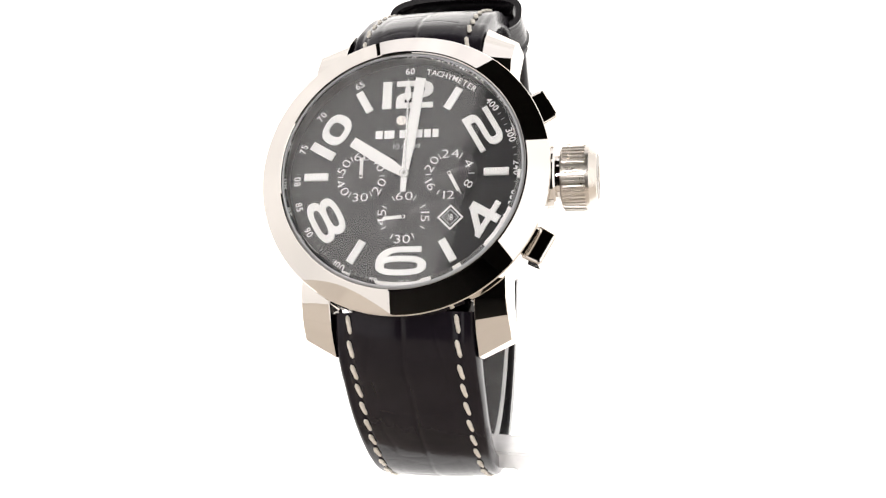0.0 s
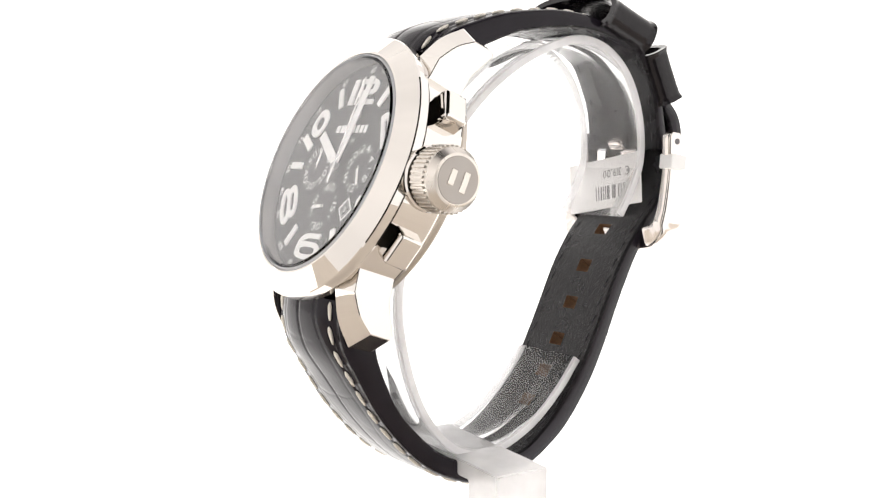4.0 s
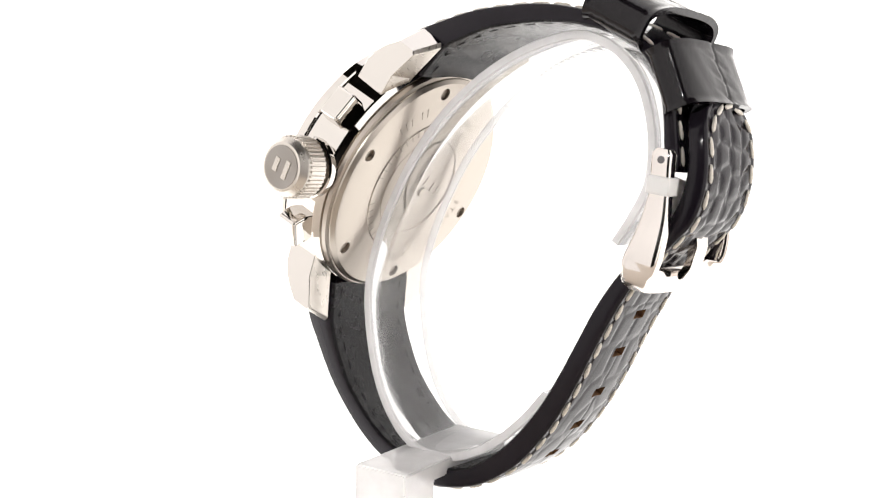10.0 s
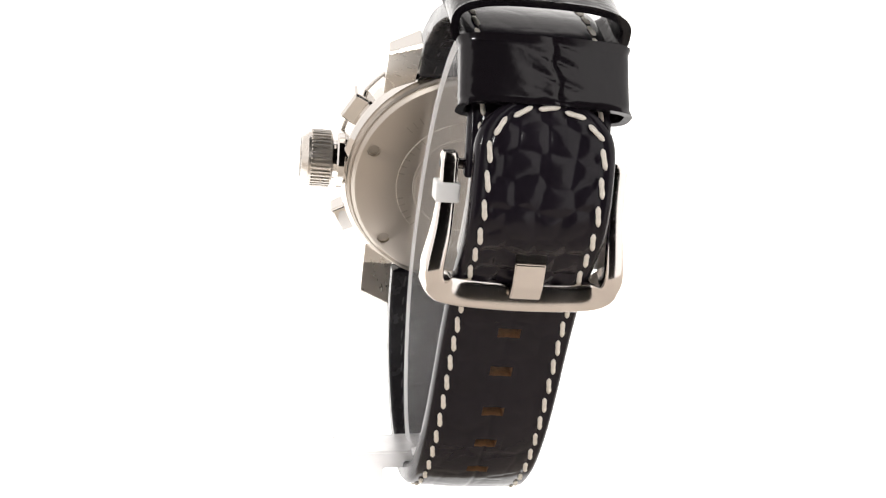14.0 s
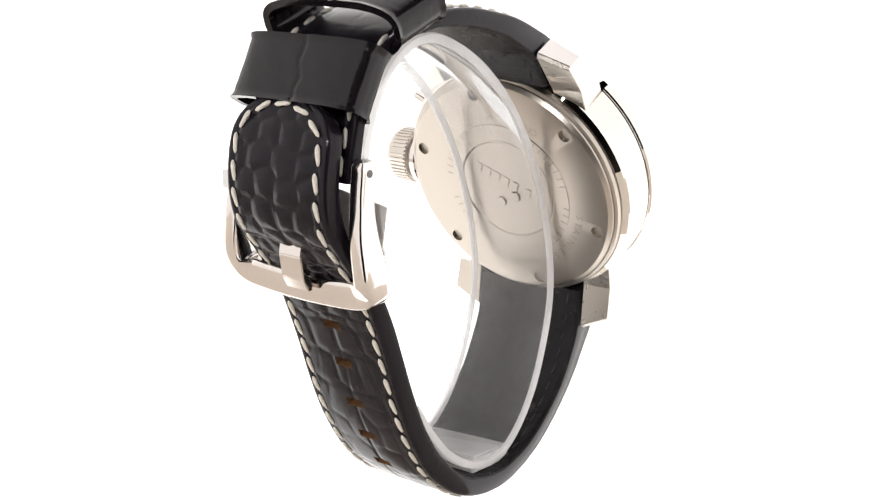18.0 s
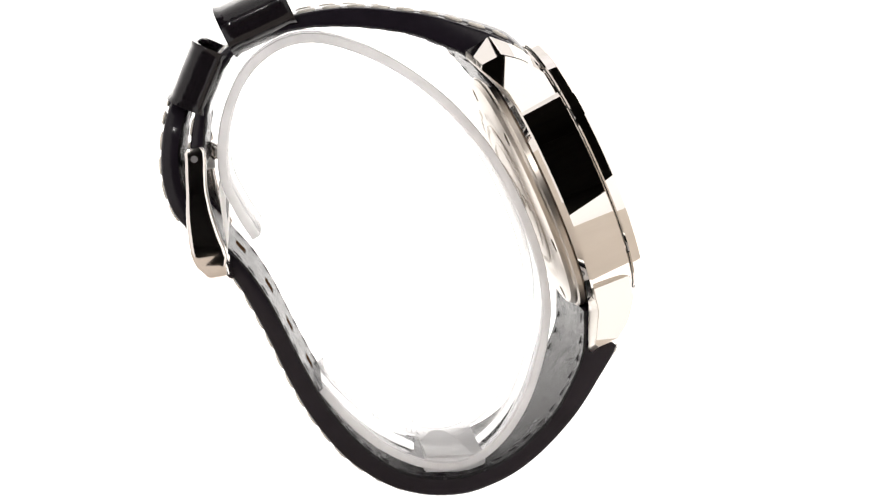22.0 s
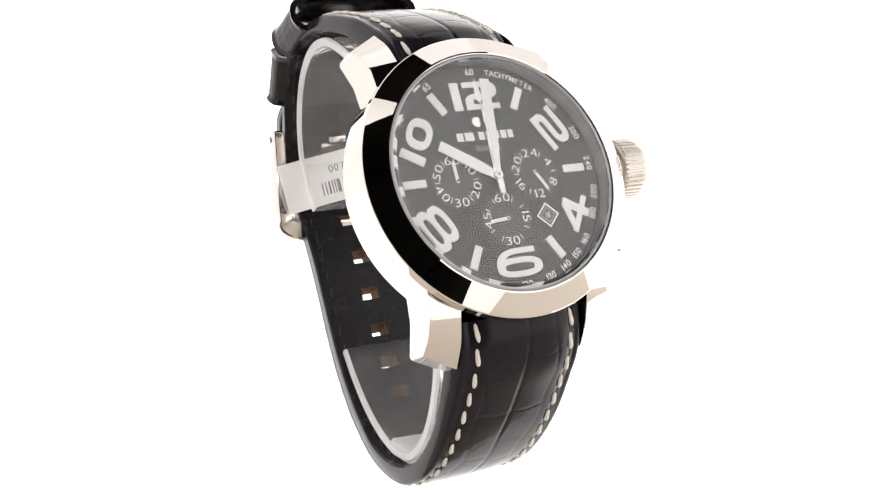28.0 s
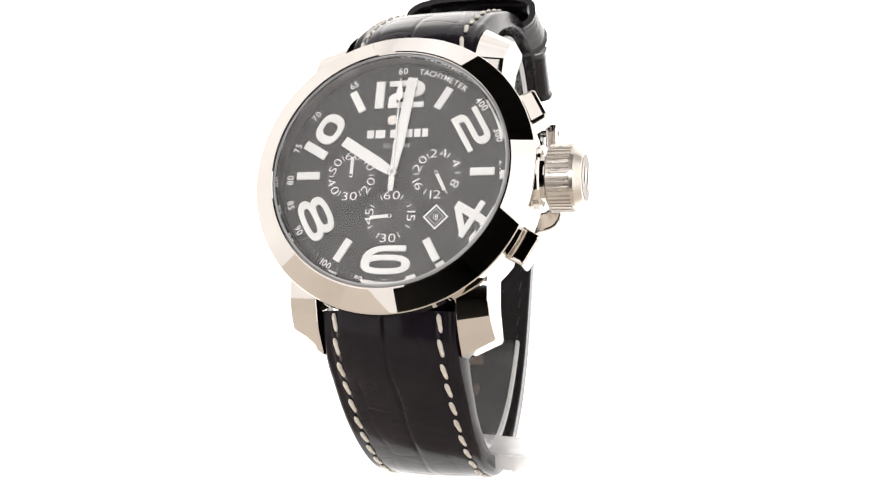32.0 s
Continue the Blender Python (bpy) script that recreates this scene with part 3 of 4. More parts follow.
# ---------------------------------------------------------------- strap
# stations: outer y, z and inner y, z, in millimetres in the plane across the watch's side
LONG = [(-21.4, -2.6, -20.0, -10.4), (-25.4, -4.2, -23.8, -11.9), (-29.1, -7.4, -27.0, -13.6), (-32.6, -12.5, -30.6, -17.0),
        (-36.3, -18.8, -34.2, -21.6), (-39.4, -25.3, -36.9, -27.4), (-41.0, -31.2, -38.2, -32.4), (-41.3, -36.8, -38.2, -37.0),
        (-40.6, -41.2, -37.6, -40.4), (-38.4, -46.1, -35.7, -44.6), (-35.0, -50.4, -32.7, -48.5), (-31.0, -53.5, -28.8, -51.1),
        (-25.8, -56.1, -24.0, -53.2), (-18.0, -57.9, -17.0, -54.9), (-10.6, -58.5, -10.0, -55.5), (-3.8, -58.5, -3.6, -55.7),
        (2.4, -58.7, 2.8, -55.9), (8.0, -59.2, 8.6, -56.7), (13.0, -60.6, 13.4, -58.1), (18.0, -62.2, 18.0, -59.7),
        (22.0, -62.8, 22.0, -60.3), (26.1, -62.4, 25.6, -60.0), (29.6, -61.2, 28.8, -59.0), (32.9, -59.4, 31.8, -57.4), (35.8, -57.3, 34.5, -55.4), (38.6, -54.6, 37.2, -52.9)]
SHORT = [(21.4, -2.4, 20.0, -10.4), (25.4, -3.8, 23.4, -11.4), (28.3, -6.3, 26.2, -12.4), (31.4, -10.0, 29.2, -15.2), (34.4, -14.4, 32.2, -18.4),
         (37.1, -19.0, 34.8, -22.4), (39.6, -24.0, 37.2, -26.8), (41.5, -29.4, 39.2, -31.6), (42.5, -34.4, 40.2, -35.4), (42.7, -39.6, 40.8, -39.6),
         (42.0, -45.0, 40.4, -44.2), (40.2, -48.7, 38.6, -47.4), (37.6, -51.8, 36.2, -50.2), (34.4, -54.2, 33.2, -52.4), (29.6, -57.4, 28.8, -54.9), (27.5, -58.3, 26.9, -55.5)]
def padded(stations, lifts):
    """Stations with the outer skin lifted near the case, where the strap is padded."""
    out = []
    for k, (yo, zo, yi, zi) in enumerate(stations):
        q = (lifts[k] if k < len(lifts) else 0.0) / math.hypot(yo - yi, zo - zi)
        out.append((yo + (yo - yi) * q, zo + (zo - zi) * q, yi, zi))
    return out


LONG = [(yo + (yo - yi) * k, zo + (zo - zi) * k, yi, zi) for (yo, zo, yi, zi), k in zip(LONG, [0.0] * 4 + [0.12, 0.2] + [0.24] * 12 + [0.2] * 2 + [0.42] * 6)]
LONG = padded(LONG, (0.6, 0.7, 0.8, 0.6, 0.3))
SHORT = padded(SHORT, (0.9, 0.6, 0.4, 0.2, 0.1))
HOLES = (11.0, 3.1, -4.3, -11.7, -18.4, -25.0)


def cells(s, x, borders, pitch, seed):
    """Distance to the nearest groove between scales laid in columns, and a height per scale."""
    rng = np.random.RandomState(seed)
    wob = 0.55 * np.sin(s * 0.21 + seed) + 0.3 * np.sin(s * 0.53)
    edge = [b + wob * math.cos(1.7 * k) for k, b in enumerate(borders)]
    col = sum((x > e).astype(int) for e in edge)
    dc = np.min([np.abs(x - e) for e in edge], axis=0)
    dr, hgt = np.full(s.shape, 9.0), np.zeros(s.shape)
    for c in range(len(borders) + 1):
        cuts = -3 + np.cumsum(pitch * (0.75 + 0.5 * rng.rand(60)))
        lift = rng.rand(61)
        q = s + 0.22 * np.sin(x * 0.9 + c) + 0.06 * x * (-1) ** c
        k = np.searchsorted(cuts, q)
        d = np.minimum(np.abs(q - cuts[np.clip(k, 0, 59)]), np.abs(q - cuts[np.clip(k - 1, 0, 59)]))
        d = d + 1.2 * (rng.rand(60)[np.clip(k, 0, 59)] > 0.4) * (c != len(borders) // 2)
        dr, hgt = np.where(col == c, d, dr), np.where(col == c, lift[np.clip(k, 0, 60)], hgt)
    return 1 / ((dc + 0.02) ** -2.6 + (dr + 0.02) ** -2.6) ** (1 / 2.6), hgt


def scales(s, x, ps, px, seed, stagger=0.5, loose=0.52):
    """Distance to the groove round irregular scales laid in staggered rows, and a height per scale."""
    rng = np.random.RandomState(seed)
    jit, lift = rng.rand(61, 61, 2) - 0.5, rng.rand(61, 61)
    q = s + 0.35 * np.sin(x * 0.6 + s * 0.13)
    row = np.floor(q / ps).astype(int)
    f1, f2, hgt = np.full(s.shape, 99.0), np.full(s.shape, 99.0), np.zeros(s.shape)
    for dr in (-1, 0, 1):
        r = row + dr
        shift = stagger * (r % 2)
        col = np.floor(x / px - shift).astype(int)
        for dc in (-1, 0, 1):
            c = col + dc
            j = jit[r % 61, c % 61]
            ds = (r + 0.5 + loose * j[..., 0]) * ps - q
            dx = (c + 0.5 + shift + loose * j[..., 1]) * px - x
            d = (np.abs(ds) ** 2.6 + np.abs(dx * ps / px) ** 2.6) ** (1 / 2.6)
            near = d < f1
            f2 = np.where(near, f1, np.minimum(f2, d))
            hgt = np.where(near, lift[r % 61, c % 61], hgt)
            f1 = np.where(near, d, f1)
    return (f2 - f1) / 2, hgt


class Strap:
    """A padded leather strap: a surface over length s and breadth x, in millimetres."""

    def __init__(self, stations, n, width, seed, tip=False):
        st, self.s = spline(stations, n)
        mid = (st[:, :2] + st[:, 2:]) / 2
        self.s = np.concatenate([[0], np.cumsum(np.linalg.norm(np.diff(mid, axis=0), axis=1))])
        self.st, self.mid, self.len, self.seed, self.tip = st, mid, self.s[-1], seed, tip
        self.width = width

    def half(self, s):
        h = np.interp(s, *self.width)
        if self.tip:
            r = 8.5
            u = np.clip((s - (self.len - r)) / r, 0, 0.995)
            h = h * (1 - u ** 2.6) ** 0.5
        return h

    def inset(self, s):
        """Distance of the seam from the edge; wider over the padded end."""
        return np.interp(s, (15, 45), (2.45, 1.75))

    def base(self, s):
        return np.stack([np.interp(s, self.s, self.st[:, k]) for k in range(4)], -1)

    def outer(self, s, x, relief=True):
        b = self.base(s)
        d = b[..., :2] - b[..., 2:]
        T = np.linalg.norm(d, axis=-1)
        h = np.maximum(self.half(s), 0.4)
        a = np.clip(np.abs(x) / h, 0, 1)
        edge = np.clip(1.0 - 0.05 * (T - 1.5), 0.76, 0.9)
        dome = edge + (1 - edge) * np.clip(1 - (a / 0.86) ** 2.4, 0, 1) ** 0.8
        rim = h - np.abs(x)
        dome = dome - np.clip(1 - rim / 0.7, 0, 1) ** 2 * np.minimum(0.5 / T, 0.35)
        k = T * dome
        k = k - 0.16 * np.exp(-((rim - self.inset(s)) / 0.35) ** 2)
        if relief:
            pad = np.clip((T - 2.9) / 2.0, 0, 1)
            ga, ha = scales(s, x, 6.2, 5.4, self.seed)
            gb, hb = scales(s, x + 0.2, 3.6, 4.1, self.seed + 2, 0.3, 0.36)
            end = s > 94
            g1, h1 = np.where(end, gb, ga), np.where(end, hb, ha)
            g2, h2 = cells(s, x, (-5.6, 0.0, 5.8), 9.0, self.seed + 5)
            inside = np.clip((rim - self.inset(s) - 0.35) / 0.8, 0, 1)
            low = 0.22 * (1 - np.exp(-(g1 / 0.7) ** 2)) - 0.22 - 0.04 * np.exp(-(g1 / 0.22) ** 2) + 0.03 * (h1 - 0.5)
            high = 0.055 * (1 - np.exp(-(g2 / 0.35) ** 2)) - 0.055 + 0.03 * (h2 - 0.5) - 0.12 * np.exp(-((x - 0.15 * np.sin(s * 0.5)) / 0.3) ** 2)
            k = k + inside * ((1 - pad) * low * (0.15 + 0.5 * np.clip((s - 54) / 8, 0, 1) + 0.75 * np.clip((s - 98) / 6, 0, 1) if self.tip else 0.08) + pad * high)
        n = d / T[..., None]
        p = b[..., 2:] + n * k[..., None]
        return np.concatenate([np.asarray(x)[..., None], p], -1)

    def inner(self, s, x):
        b = self.base(s)
        h = np.maximum(self.half(s), 0.4)
        lift = np.clip(1 - (h - np.abs(x)) / 0.5, 0, 1) ** 2 * 0.35
        d = b[..., :2] - b[..., 2:]
        n = d / np.linalg.norm(d, axis=-1)[..., None]
        return np.concatenate([np.asarray(x)[..., None], b[..., 2:] + n * lift[..., None]], -1)


def mesh_part(name, verts, faces, material, parent, label="", smooth=50):
    me = bpy.data.meshes.new(name)
    me.from_pydata([tuple(WM @ Vector(v)) for v in verts], [], faces)
    me.materials.append(material)
    bm = bmesh.new()
    bm.from_mesh(me)
    bmesh.ops.delete(bm, geom=[v for v in bm.verts if not v.link_faces], context="VERTS")
    bmesh.ops.recalc_face_normals(bm, faces=bm.faces[:])
    bm.to_mesh(me)
    bm.free()
    me.shade_smooth()
    me.set_sharp_from_angle(angle=radians(smooth))
    ob = new(name, me)
    ob.parent = parent
    return tagged(ob, label)


def stitch_mesh(thread="thread", thick=1.0):
    secs = []
    for k in range(9):
        t = k / 8
        r = 0.31 * (1 - abs(2 * t - 1) ** 4) + 0.09
        r *= thick
        y = (t - 0.5) * 2.95 * (0.55 + 0.45 * thick)
        tw = t * 3.0
        secs.append([(r * math.cos(a) * (1 + 0.18 * math.cos(2 * (a - tw))), y, 0.75 * r * math.sin(a)) for a in np.linspace(0, 2 * math.pi, 8, endpoint=False)])
    bm = rings(secs)
    bm.transform(Matrix.Diagonal((0.001, 0.001, 0.001, 1)))
    bmesh.ops.recalc_face_normals(bm, faces=bm.faces[:])
    me = bpy.data.meshes.new("stitch")
    bm.to_mesh(me)
    bm.free()
    me.materials.append(MAT[thread])
    me.shade_smooth()
    return me


def build_strap(watch, st, name, label, ns, stitch, dark_stitch, holes=(), s_from=3.0, s_to=None):
    nx = 92
    S0 = np.linspace(0, st.len, ns)
    A = np.linspace(-1, 1, nx + 1)
    hw = st.half(S0)
    X = A[None, :] * hw[:, None]
    SS = np.repeat(S0[:, None], nx + 1, 1)
    o, i = st.outer(SS, X), st.inner(SS, X)
    skip = np.zeros((ns - 1, nx), bool)
    skip_in = np.zeros((ns - 1, nx), bool)
    flare = int(round(0.45 / (S0[1] - S0[0])))
    y_mid = np.interp(S0, st.s, st.mid[:, 0])
    z_mid = np.interp(S0, st.s, st.mid[:, 1])
    spans = []
    for h in holes:
        c = np.argmin(np.abs(y_mid - h) + (z_mid > -48) * 99)
        k = max(2, int(round(0.76 / (S0[1] - S0[0]))))
        j = int(round(1.65 / (2 * hw[c] / nx)))
        skip[c - k:c + k, nx // 2 - j:nx // 2 + j] = True
        skip_in[c - k - flare:c + k + flare, nx // 2 - j:nx // 2 + j] = True
        spans.append((c - k, c + k, nx // 2 - j, nx // 2 + j))
    idx = np.arange(ns * (nx + 1)).reshape(ns, nx + 1)
    N = ns * (nx + 1)
    quads = [(idx[a, b], idx[a, b + 1], idx[a + 1, b + 1], idx[a + 1, b]) for a in range(ns - 1) for b in range(nx) if not skip[a, b]]
    quads_in = [(idx[a, b], idx[a, b + 1], idx[a + 1, b + 1], idx[a + 1, b]) for a in range(ns - 1) for b in range(nx) if not skip_in[a, b]]
    side = []
    for a in range(ns - 1):
        side.append((idx[a, 0], idx[a + 1, 0], idx[a + 1, 0] + N, idx[a, 0] + N))
        side.append((idx[a, nx], idx[a + 1, nx], idx[a + 1, nx] + N, idx[a, nx] + N))
    for b in range(nx):
        side.append((idx[0, b], idx[0, b + 1], idx[0, b + 1] + N, idx[0, b] + N))
        side.append((idx[-1, b], idx[-1, b + 1], idx[-1, b + 1] + N, idx[-1, b] + N))
    allv = np.concatenate([o.reshape(-1, 3), i.reshape(-1, 3)])
    strap = mesh_part(name, allv, quads + side, MAT["leather"], watch, label)
    mesh_part("lining", i.reshape(-1, 3), quads_in, MAT["lining"], strap, "matt black leather lining")
    for a0, a1, b0, b1 in spans:
        loop = [(a0, b) for b in range(b0, b1)] + [(a, b1) for a in range(a0, a1)] + [(a1, b) for b in range(b1, b0, -1)] + [(a, b0) for a in range(a1, a0, -1)]
        mid, grow = (a0 + a1) / 2, (a1 - a0 + 2 * flare) / (a1 - a0)
        v = [o[p] for p in loop] + [i[int(round(mid + (a - mid) * grow)), b] for a, b in loop]
        m = len(loop)
        mesh_part("hole_edge", v, [(k, (k + 1) % m, (k + 1) % m + m, k + m) for k in range(m)], MAT["raw"], strap, "", 30)
    # seams: one line of stitches along each edge, round the tip where it has one
    inset = 1.75
    end = st.len if s_to is None else s_to
    w0 = np.interp(end, *st.width) - inset
    lines = []
    if st.tip:
        run = [(s, np.interp(s, *st.width) - st.inset(s)) for s in np.linspace(s_from, end - inset - 6.0, 60)]
        turn = [(end - inset - 6.0 + 6.0 * math.sin(a), w0 * math.cos(a)) for a in np.linspace(0.02, math.pi - 0.02, 40)]
        lines = [run + turn + [(s, -x) for s, x in run[::-1]]]
    else:
        for sg in (1, -1):
            lines.append([(s, sg * (np.interp(s, *st.width) - st.inset(s))) for s in np.linspace(s_from, end, 80)])
    for ln in lines:
        P = np.array(ln)
        d = np.concatenate([[0], np.cumsum(np.linalg.norm(np.diff(P, axis=0), axis=1))])
        for q in np.arange(1.2, d[-1] - 1.2, 3.65):
            a = np.array([np.interp(q - 1.1, d, P[:, k]) for k in (0, 1)])
            b = np.array([np.interp(q + 1.1, d, P[:, k]) for k in (0, 1)])
            c = np.array([np.interp(q, d, P[:, k]) for k in (0, 1)])
            pa, pb, pc = (Vector(st.outer(np.array(t[0]), np.array(t[1]), False)) for t in (a, b, c))
            fwd = (pb - pa).normalized()
            bb = st.base(np.array(c[0]))
            up = Vector((0, bb[0] - bb[2], bb[1] - bb[3])).normalized()
            rt = fwd.cross(up).normalized()
            up = rt.cross(fwd)
            fwd = Matrix.Rotation(radians(9), 3, up) @ fwd
            rt = fwd.cross(up)
            m = Matrix((rt, fwd, up)).transposed().to_4x4()
            m.translation = (pc + up * 0.22) * 0.001
            piece("stitch", stitch, m, strap)
            m.translation = (Vector(st.inner(np.array(c[0]), np.array(c[1]))) + up * 0.02) * 0.001
            piece("lining_stitch", dark_stitch, m, strap)
    return strap


def build_keeper(watch, c, t, n, half, lo, hi, wide, power, label):
    """A leather band round the strap: c the middle, t along the strap, n outwards (y, z)."""
    loop = []
    hc, hr = (lo + hi) / 2, (hi - lo) / 2
    for a in np.linspace(0, 2 * math.pi, 2400):
        ca, sa = math.cos(a), math.sin(a)
        e = 2 / power
        loop.append((half * math.copysign(abs(ca) ** e, ca), hc + hr * math.copysign(abs(sa) ** e, sa)))
    L = np.array(loop)
    run = np.concatenate([[0], np.cumsum(np.linalg.norm(np.diff(L, axis=0), axis=1))])
    even = np.linspace(0, run[-1], 300, endpoint=False)
    loop = list(zip(np.interp(even, run, L[:, 0]), np.interp(even, run, L[:, 1])))
    secs = []
    for k, (x, h) in enumerate(loop):
        p, q = loop[k - 1], loop[(k + 1) % 300]
        tx, th = q[0] - p[0], q[1] - p[1]
        ln = math.hypot(tx, th)
        nx_, nh = th / ln, -tx / ln
        sec = []
        for j in range(25):
            u = -1 + 2 * j / 24
            fl = 0.35 * abs(u) ** 6 - 0.12 * math.exp(-((abs(u) - 0.8) / 0.06) ** 2)
            if h > hc:
                fl -= 0.13 * math.exp(-((x + 0.9 + 0.5 * math.sin(2.2 * u) + 0.25 * math.sin(7 * u)) / 0.4) ** 2) + 0.14 * math.exp(-((x + 0.9) / 3.2) ** 2) * max(0.0, math.sin(11 * u + 0.8 * x)) ** 3 + 0.03 * math.sin(0.7 * x + 2 * u) ** 2
            sec.append((x + nx_ * fl, h + nh * fl, u * wide / 2))
        for j in range(24, -1, -1):
            u = -1 + 2 * j / 24
            fl = 0.35 * abs(u) ** 6 - 1.15
            sec.append((x + nx_ * fl, h + nh * fl, u * wide / 2 * 0.985))
        secs.append([(sx, c[0] + n[0] * sh + t[0] * su, c[1] + n[1] * sh + t[1] * su) for sx, sh, su in sec])
    secs.append(secs[0])
    bm = rings(secs, True, False)
    bmesh.ops.remove_doubles(bm, verts=bm.verts[:], dist=1e-4)
    return part("keeper", bm, MAT["keeper"], watch, label, 50)


def build_buckle(watch):
    right = [(13.0, 30.2, -55.9), (13.0, 28.6, -56.4), (13.0, 25.0, -58.0), (13.3, 20.5, -59.6), (13.9, 16.2, -60.6), (13.9, 13.9, -60.8), (12.8, 12.0, -60.7), (10.2, 11.1, -60.5), (5.6, 10.75, -60.5), (0.0, 10.6, -60.5)]
    path = [(0.908 * x + 0.4, y, z) for x, y, z in right + [(-x, y, z) for x, y, z in right[-2::-1]]]
    P, s = spline(path, 90)
    secs = []
    N = Vector((0, 0.30, -0.954))
    for k in range(len(P)):
        T = Vector(P[min(k + 1, 89)] - P[max(k - 1, 0)]).normalized()
        B = T.cross(N).normalized()
        n2 = B.cross(T).normalized()
        low = max(0.0, min(1.0, (24 - P[k][1]) / 9))
        bar = max(0.0, min(1.0, (14.5 - abs(P[k][0])) / 3)) * (1 if P[k][1] < 13.2 else 0)
        bw, th = 1.2 + 0.25 * low + 0.75 * bar, 1.6 + 1.1 * low - 0.75 * bar
        if k in (0, len(P) - 1):
            bw, th = bw * 0.8, th * 0.7
        sec = []
        for a in np.linspace(0, 2 * math.pi, 36, endpoint=False):
            ca, sa = math.cos(a), math.sin(a)
            e = 2 / 5.0
            sec.append(Vector(P[k]) + B * bw * math.copysign(abs(ca) ** e, ca) + n2 * th * math.copysign(abs(sa) ** e, sa))
        secs.append(sec)
    buckle = part("buckle", rings(secs), MAT["buckle"], watch, "polished steel buckle frame", 50)
    part("pivot_bar", revolve([(0.0, -11.4), (0.75, -11.4), (0.75, 12.2), (0.0, 12.2)], 20, False, (0, 28.7, -56.4), "X"), MAT["steel"], buckle)
    # no hole is cut: a black disc on each arm paints its shade
    for s in (1, -1):
        part("pivot_hole_disc", revolve([(0.0, 13.3), (0.55, 13.3), (0.55, 13.48), (0.0, 13.48)] if s > 0 else [(0.0, -12.5), (0.55, -12.5), (0.55, -12.68), (0.0, -12.68)], 20, False, (0, 28.7, -56.5), "X"), MAT["ink"], buckle)
    tongue = [(29.4, -57.3), (22, -60.8), (17.4, -63.4), (14.0, -64.0), (11.9, -63.6), (11.6, -62.9), (12.4, -62.5), (14.0, -62.8), (17.0, -62.2), (22, -59.6), (29.0, -56.2)]
    bm = rings([[(x, y, z) for y, z in tongue] for x in (-2.15, 2.15)])
    bmesh.ops.recalc_face_normals(bm, faces=bm.faces[:])
    bmesh.ops.bevel(bm, geom=bm.edges[:], offset=0.15, segments=2, affect="EDGES")
    part("tongue", bm, MAT["buckle"], buckle)
    loop = block((3.6, 2.6, 2.2), Matrix.Translation((0, 27.6, -54.6)) @ Matrix.Rotation(radians(-28), 4, "X"), 0.5, 3)
    part("tongue_loop", loop, MAT["buckle"], buckle, "cream-bright steel loop of the tongue", 40)
    m = Matrix.Translation((12.3, 25.3, -58.0)) @ Matrix.Rotation(radians(-72), 4, "X")
    bm = block((3.3, 3.7, 2.7), m, 0.25, 2)
    part("protective_film", bm, MAT["film"], buckle, "strip of milky protective film round one arm")


def build_watch():
    watch = new("wrist_watch")
    tagged(watch, "steel chronograph wrist watch with black dial and black crocodile leather strap", "watch")
    build_case(watch)
    build_crown(watch)
    build_pushers(watch)
    build_dial(watch)
    build_pointers(watch)
    build_crystal(watch)
    st, dark = stitch_mesh(), stitch_mesh("black_thread", 0.4)
    long_strap = Strap(LONG, 700, ((0, 16, 60, 150), (10.9, 10.8, 9.6, 9.5)), 3, True)
    build_strap(watch, long_strap, "long_strap", "long black crocodile-grain strap end with cream stitching", 640, st, dark, HOLES, 0.6)
    short_strap = Strap(SHORT, 400, ((0, 16, 55, 100), (10.9, 10.8, 10.0, 9.9)), 11)
    build_strap(watch, short_strap, "short_strap", "short black crocodile-grain strap end holding the buckle", 380, st, dark, (), 0.6, 68.0)
    build_keeper(watch, (43.5, -39.2), (-0.019, -1.0), (1.0, -0.019), 12.4, -3.6, 4.5, 10.8, 2.9, "loose black leather keeper loop")
    build_keeper(watch, (39.1, -50.7), (-0.68, -0.733), (0.733, -0.68), 11.75, -2.9, 3.5, 9.8, 3.6, "black leather keeper loop over the strap tip")
    build_buckle(watch)
    return watch


# ---------------------------------------------------------------- clear cuff stand and tag
CUFF = [(13.0, -53.6), (18.0, -54.2), (24.0, -54.0), (31.0, -50.6), (36.6, -45.0), (38.9, -38.6), (37.8, -32.4), (33.0, -26.2), (26.4, -20.9),
        (18.0, -16.6), (8.0, -13.9), (-3.0, -13.2), (-13.0, -14.2), (-21.0, -17.2), (-30.0, -24.0), (-35.2, -31.0), (-36.8, -38.0), (-34.0, -44.4), (-28.0, -49.6), (-21.0, -52.8), (-14.4, -54.6)]


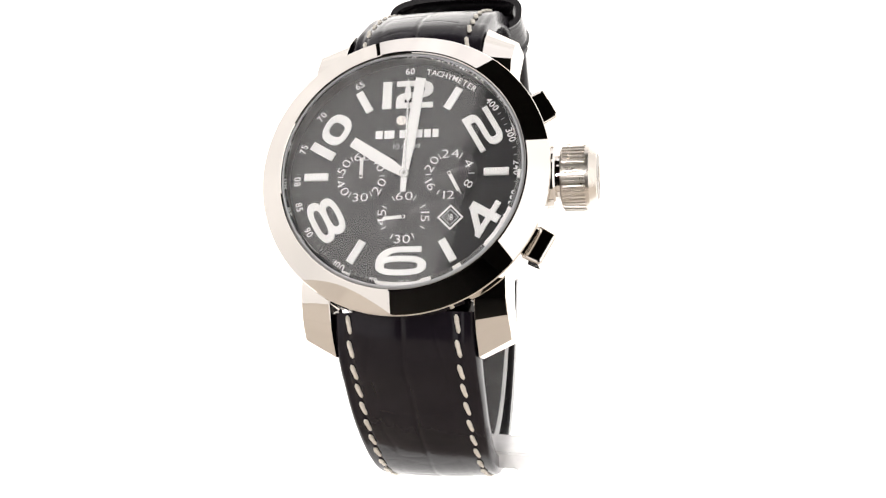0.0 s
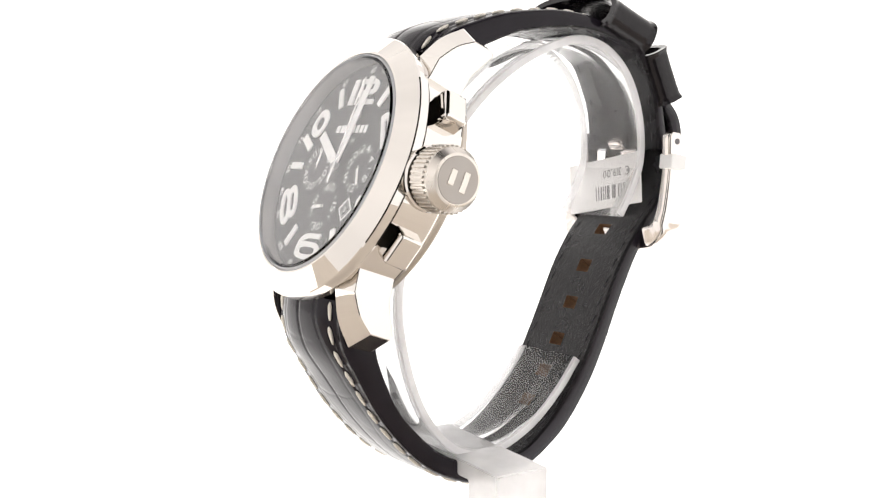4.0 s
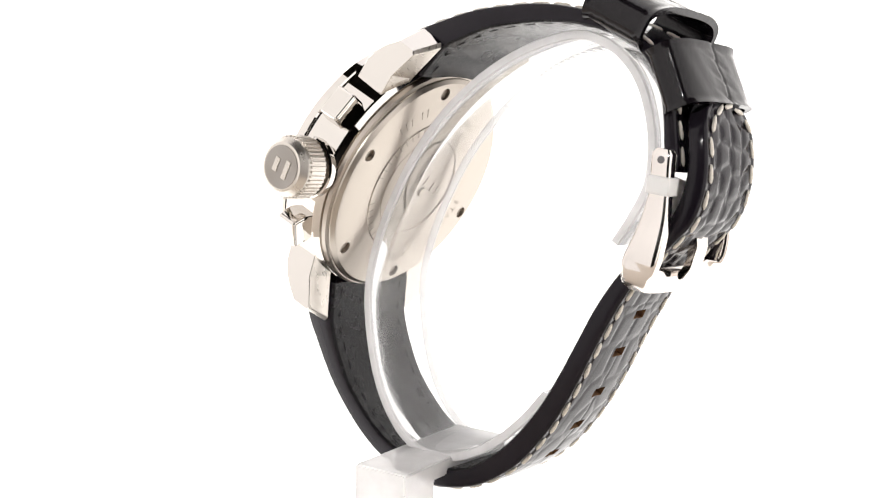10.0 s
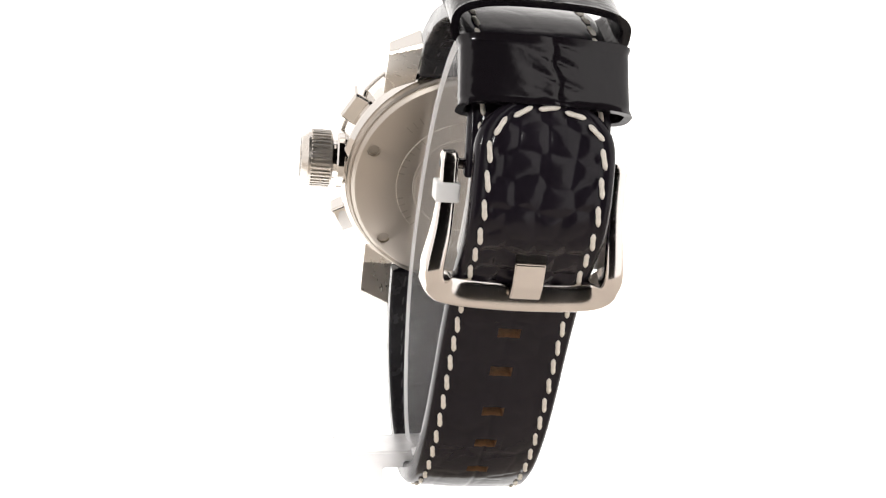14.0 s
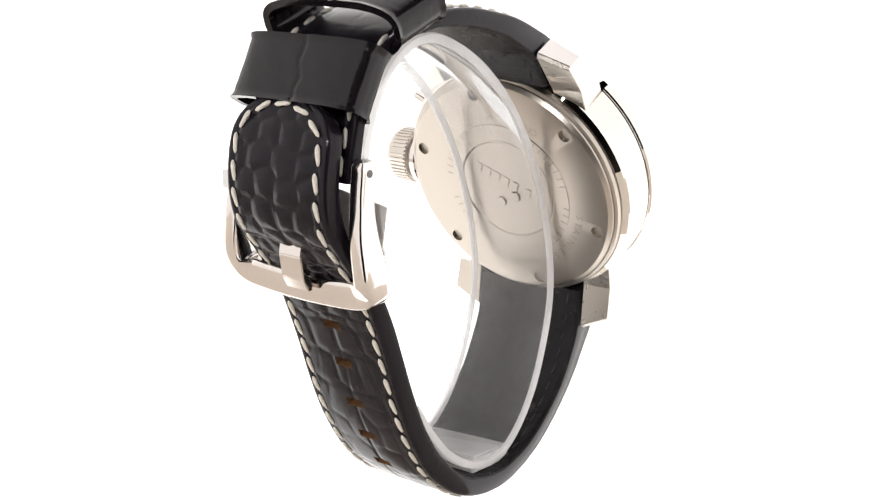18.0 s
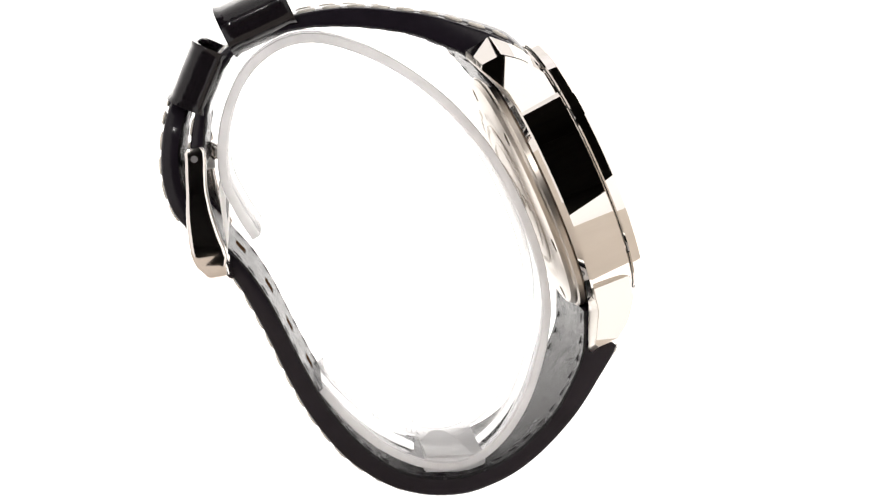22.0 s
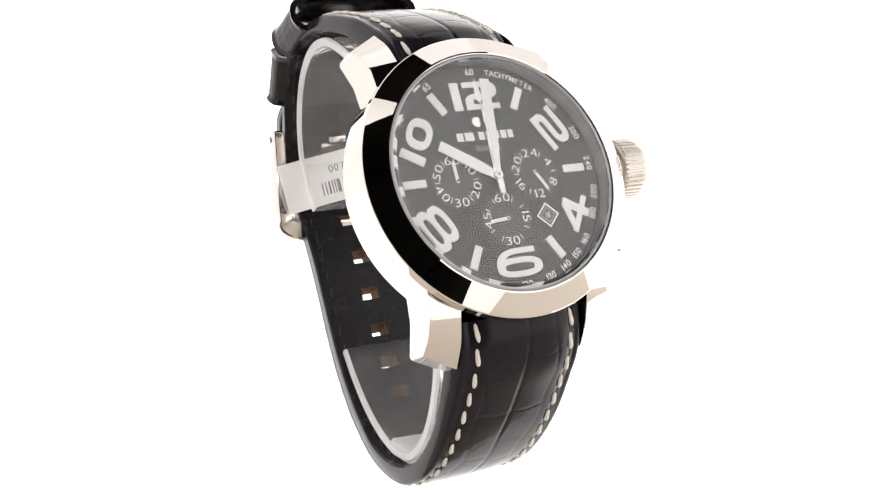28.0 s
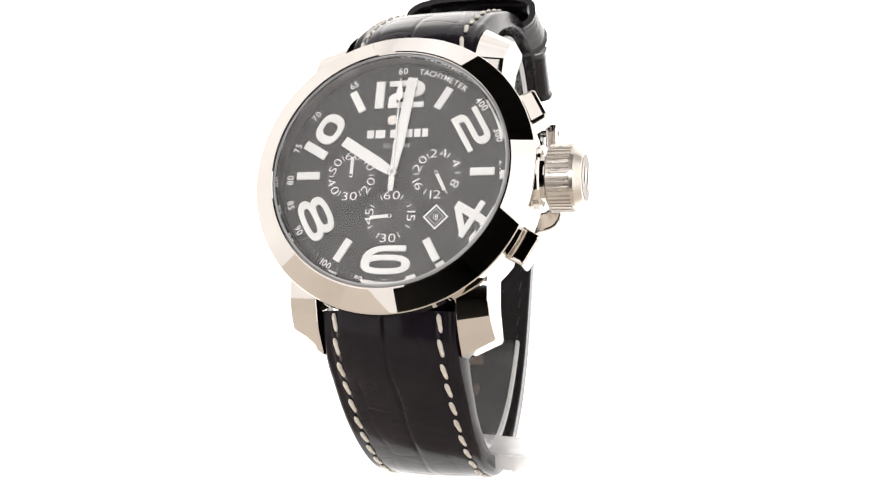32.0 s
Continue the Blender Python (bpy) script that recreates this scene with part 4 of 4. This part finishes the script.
def build_stand():
    cuff_stand = new("display_cuff")
    tagged(cuff_stand, "clear acrylic display cuff inside the watch strap", "display stand")
    P, s = spline(CUFF, 140)
    secs = []
    for k in range(len(P)):
        T = Vector(P[min(k + 1, 139)] - P[max(k - 1, 0)]).normalized()
        n = Vector((-T.y, T.x)) * 0.8
        c = Vector(P[k])
        hw = 8.0
        sec = []
        for x, q in ((-hw, -0.7), (-hw + 0.35, -1), (hw - 0.35, -1), (hw, -0.7), (hw, 0.7), (hw - 0.35, 1), (-hw + 0.35, 1), (-hw, 0.7)):
            sec.append((x, c.x + n.x * q, c.y + n.y * q))
        secs.append(sec)
    for sg in (-1, 1):
        rim = []
        for k in range(len(P)):
            T = Vector(P[min(k + 1, 139)] - P[max(k - 1, 0)]).normalized()
            n = Vector((-T.y, T.x)) * 0.78
            c = Vector(P[k])
            rim.append([(sg * x, c.x + n.x * q, c.y + n.y * q) for x, q in ((8.02, -1), (8.5, -0.75), (8.5, 0.75), (8.02, 1))])
        part("cuff_rim", rings(rim), MAT["lit_rim"], cuff_stand, "cut rim of the acrylic band, whitened for its edge glow", 40)
    ob = part("cuff", rings(secs), MAT["acrylic"], cuff_stand, "clear curved acrylic band", 40)
    ob.visible_shadow = False
    # foot: a clear bar under the cuff that steps down to the table beside the strap
    base = WM @ Vector((6.0, -36.4, -40.2))
    up_z = base.z
    turn = Matrix.Rotation(math.atan2(AXES[1][0], AXES[0][0]), 4, "Z")
    top = 0.9
    poly = [(-14.0, top), (15.5, top), (15.5, -up_z * 1000), (7.4, -up_z * 1000), (7.4, -2.0), (-14.0, -2.0)]
    bm = rings([[(x, y, z) for x, z in poly] for y in (-5.2, 5.2)])
    bmesh.ops.recalc_face_normals(bm, faces=bm.faces[:])
    bmesh.ops.bevel(bm, geom=bm.edges[:], offset=0.3, segments=2, affect="EDGES")
    bm.transform(Matrix.Translation(base) @ turn @ Matrix.Diagonal((0.001, 0.001, 0.001, 1)))
    # white in the material stands for light caught inside the clear foot
    ob = link_mesh("foot", bm, MAT["foot"], cuff_stand, 12, "clear acrylic foot, whitened as if lit inside")
    return cuff_stand


def build_tag():
    tag = new("price_tag")
    tagged(tag, "white paper price tag with black print tucked inside the strap", "tag")
    # card plane: x across, v down the strap
    o, v = Vector((0, 20.2, -56.0)), Vector((0, -0.95, -0.31)).normalized()
    n = Vector((1, 0, 0)).cross(v)
    m = Matrix((Vector((1, 0, 0)), -v, -n)).transposed().to_4x4()
    m.translation = o
    if (m.to_3x3() @ Vector((0, 0, 1))).z < 0:
        m = m @ Matrix.Rotation(math.pi, 4, "Y")
    m = m @ Matrix.Rotation(radians(9), 4, "Z")
    part("card", block((20.5, 9.6, 0.25), m @ Matrix.Translation((-2.2 * (1 if m[0][0] > 0 else -1), 0, 0)), 0.1, 1), MAT["paper"], tag)
    rng = random.Random(4)
    x = -4.5
    while x < 6.5:
        w = rng.choice((0.25, 0.4, 0.7))
        part("bar", block((w, 2.6, 0.02), m @ Matrix.Translation((x, -1.8, 0.14)), 0), MAT["ink"], tag, smooth=0)
        x += w + rng.choice((0.3, 0.5))
    bm = bmesh.new()
    add_text(bm, "€ 319.00", 1.55, m @ Matrix.Translation((1.4, 1.7, 0.15)) @ Matrix.Rotation(math.pi, 4, "Z"), 1.0, 0.1, 0.004)
    part("price", bm, MAT["ink"], tag, "grey printed price, upside down", 0)
    return tag


build_tent()
WATCH = build_watch()
STAND = build_stand()
TAG = build_tag()


def motions():
    rows = [(t, Matrix.Rotation(radians(TURN * t), 4, "Z")) for t in range(33)]
    for thing in (WATCH, STAND, TAG):
        walk(thing, rows)


motions()
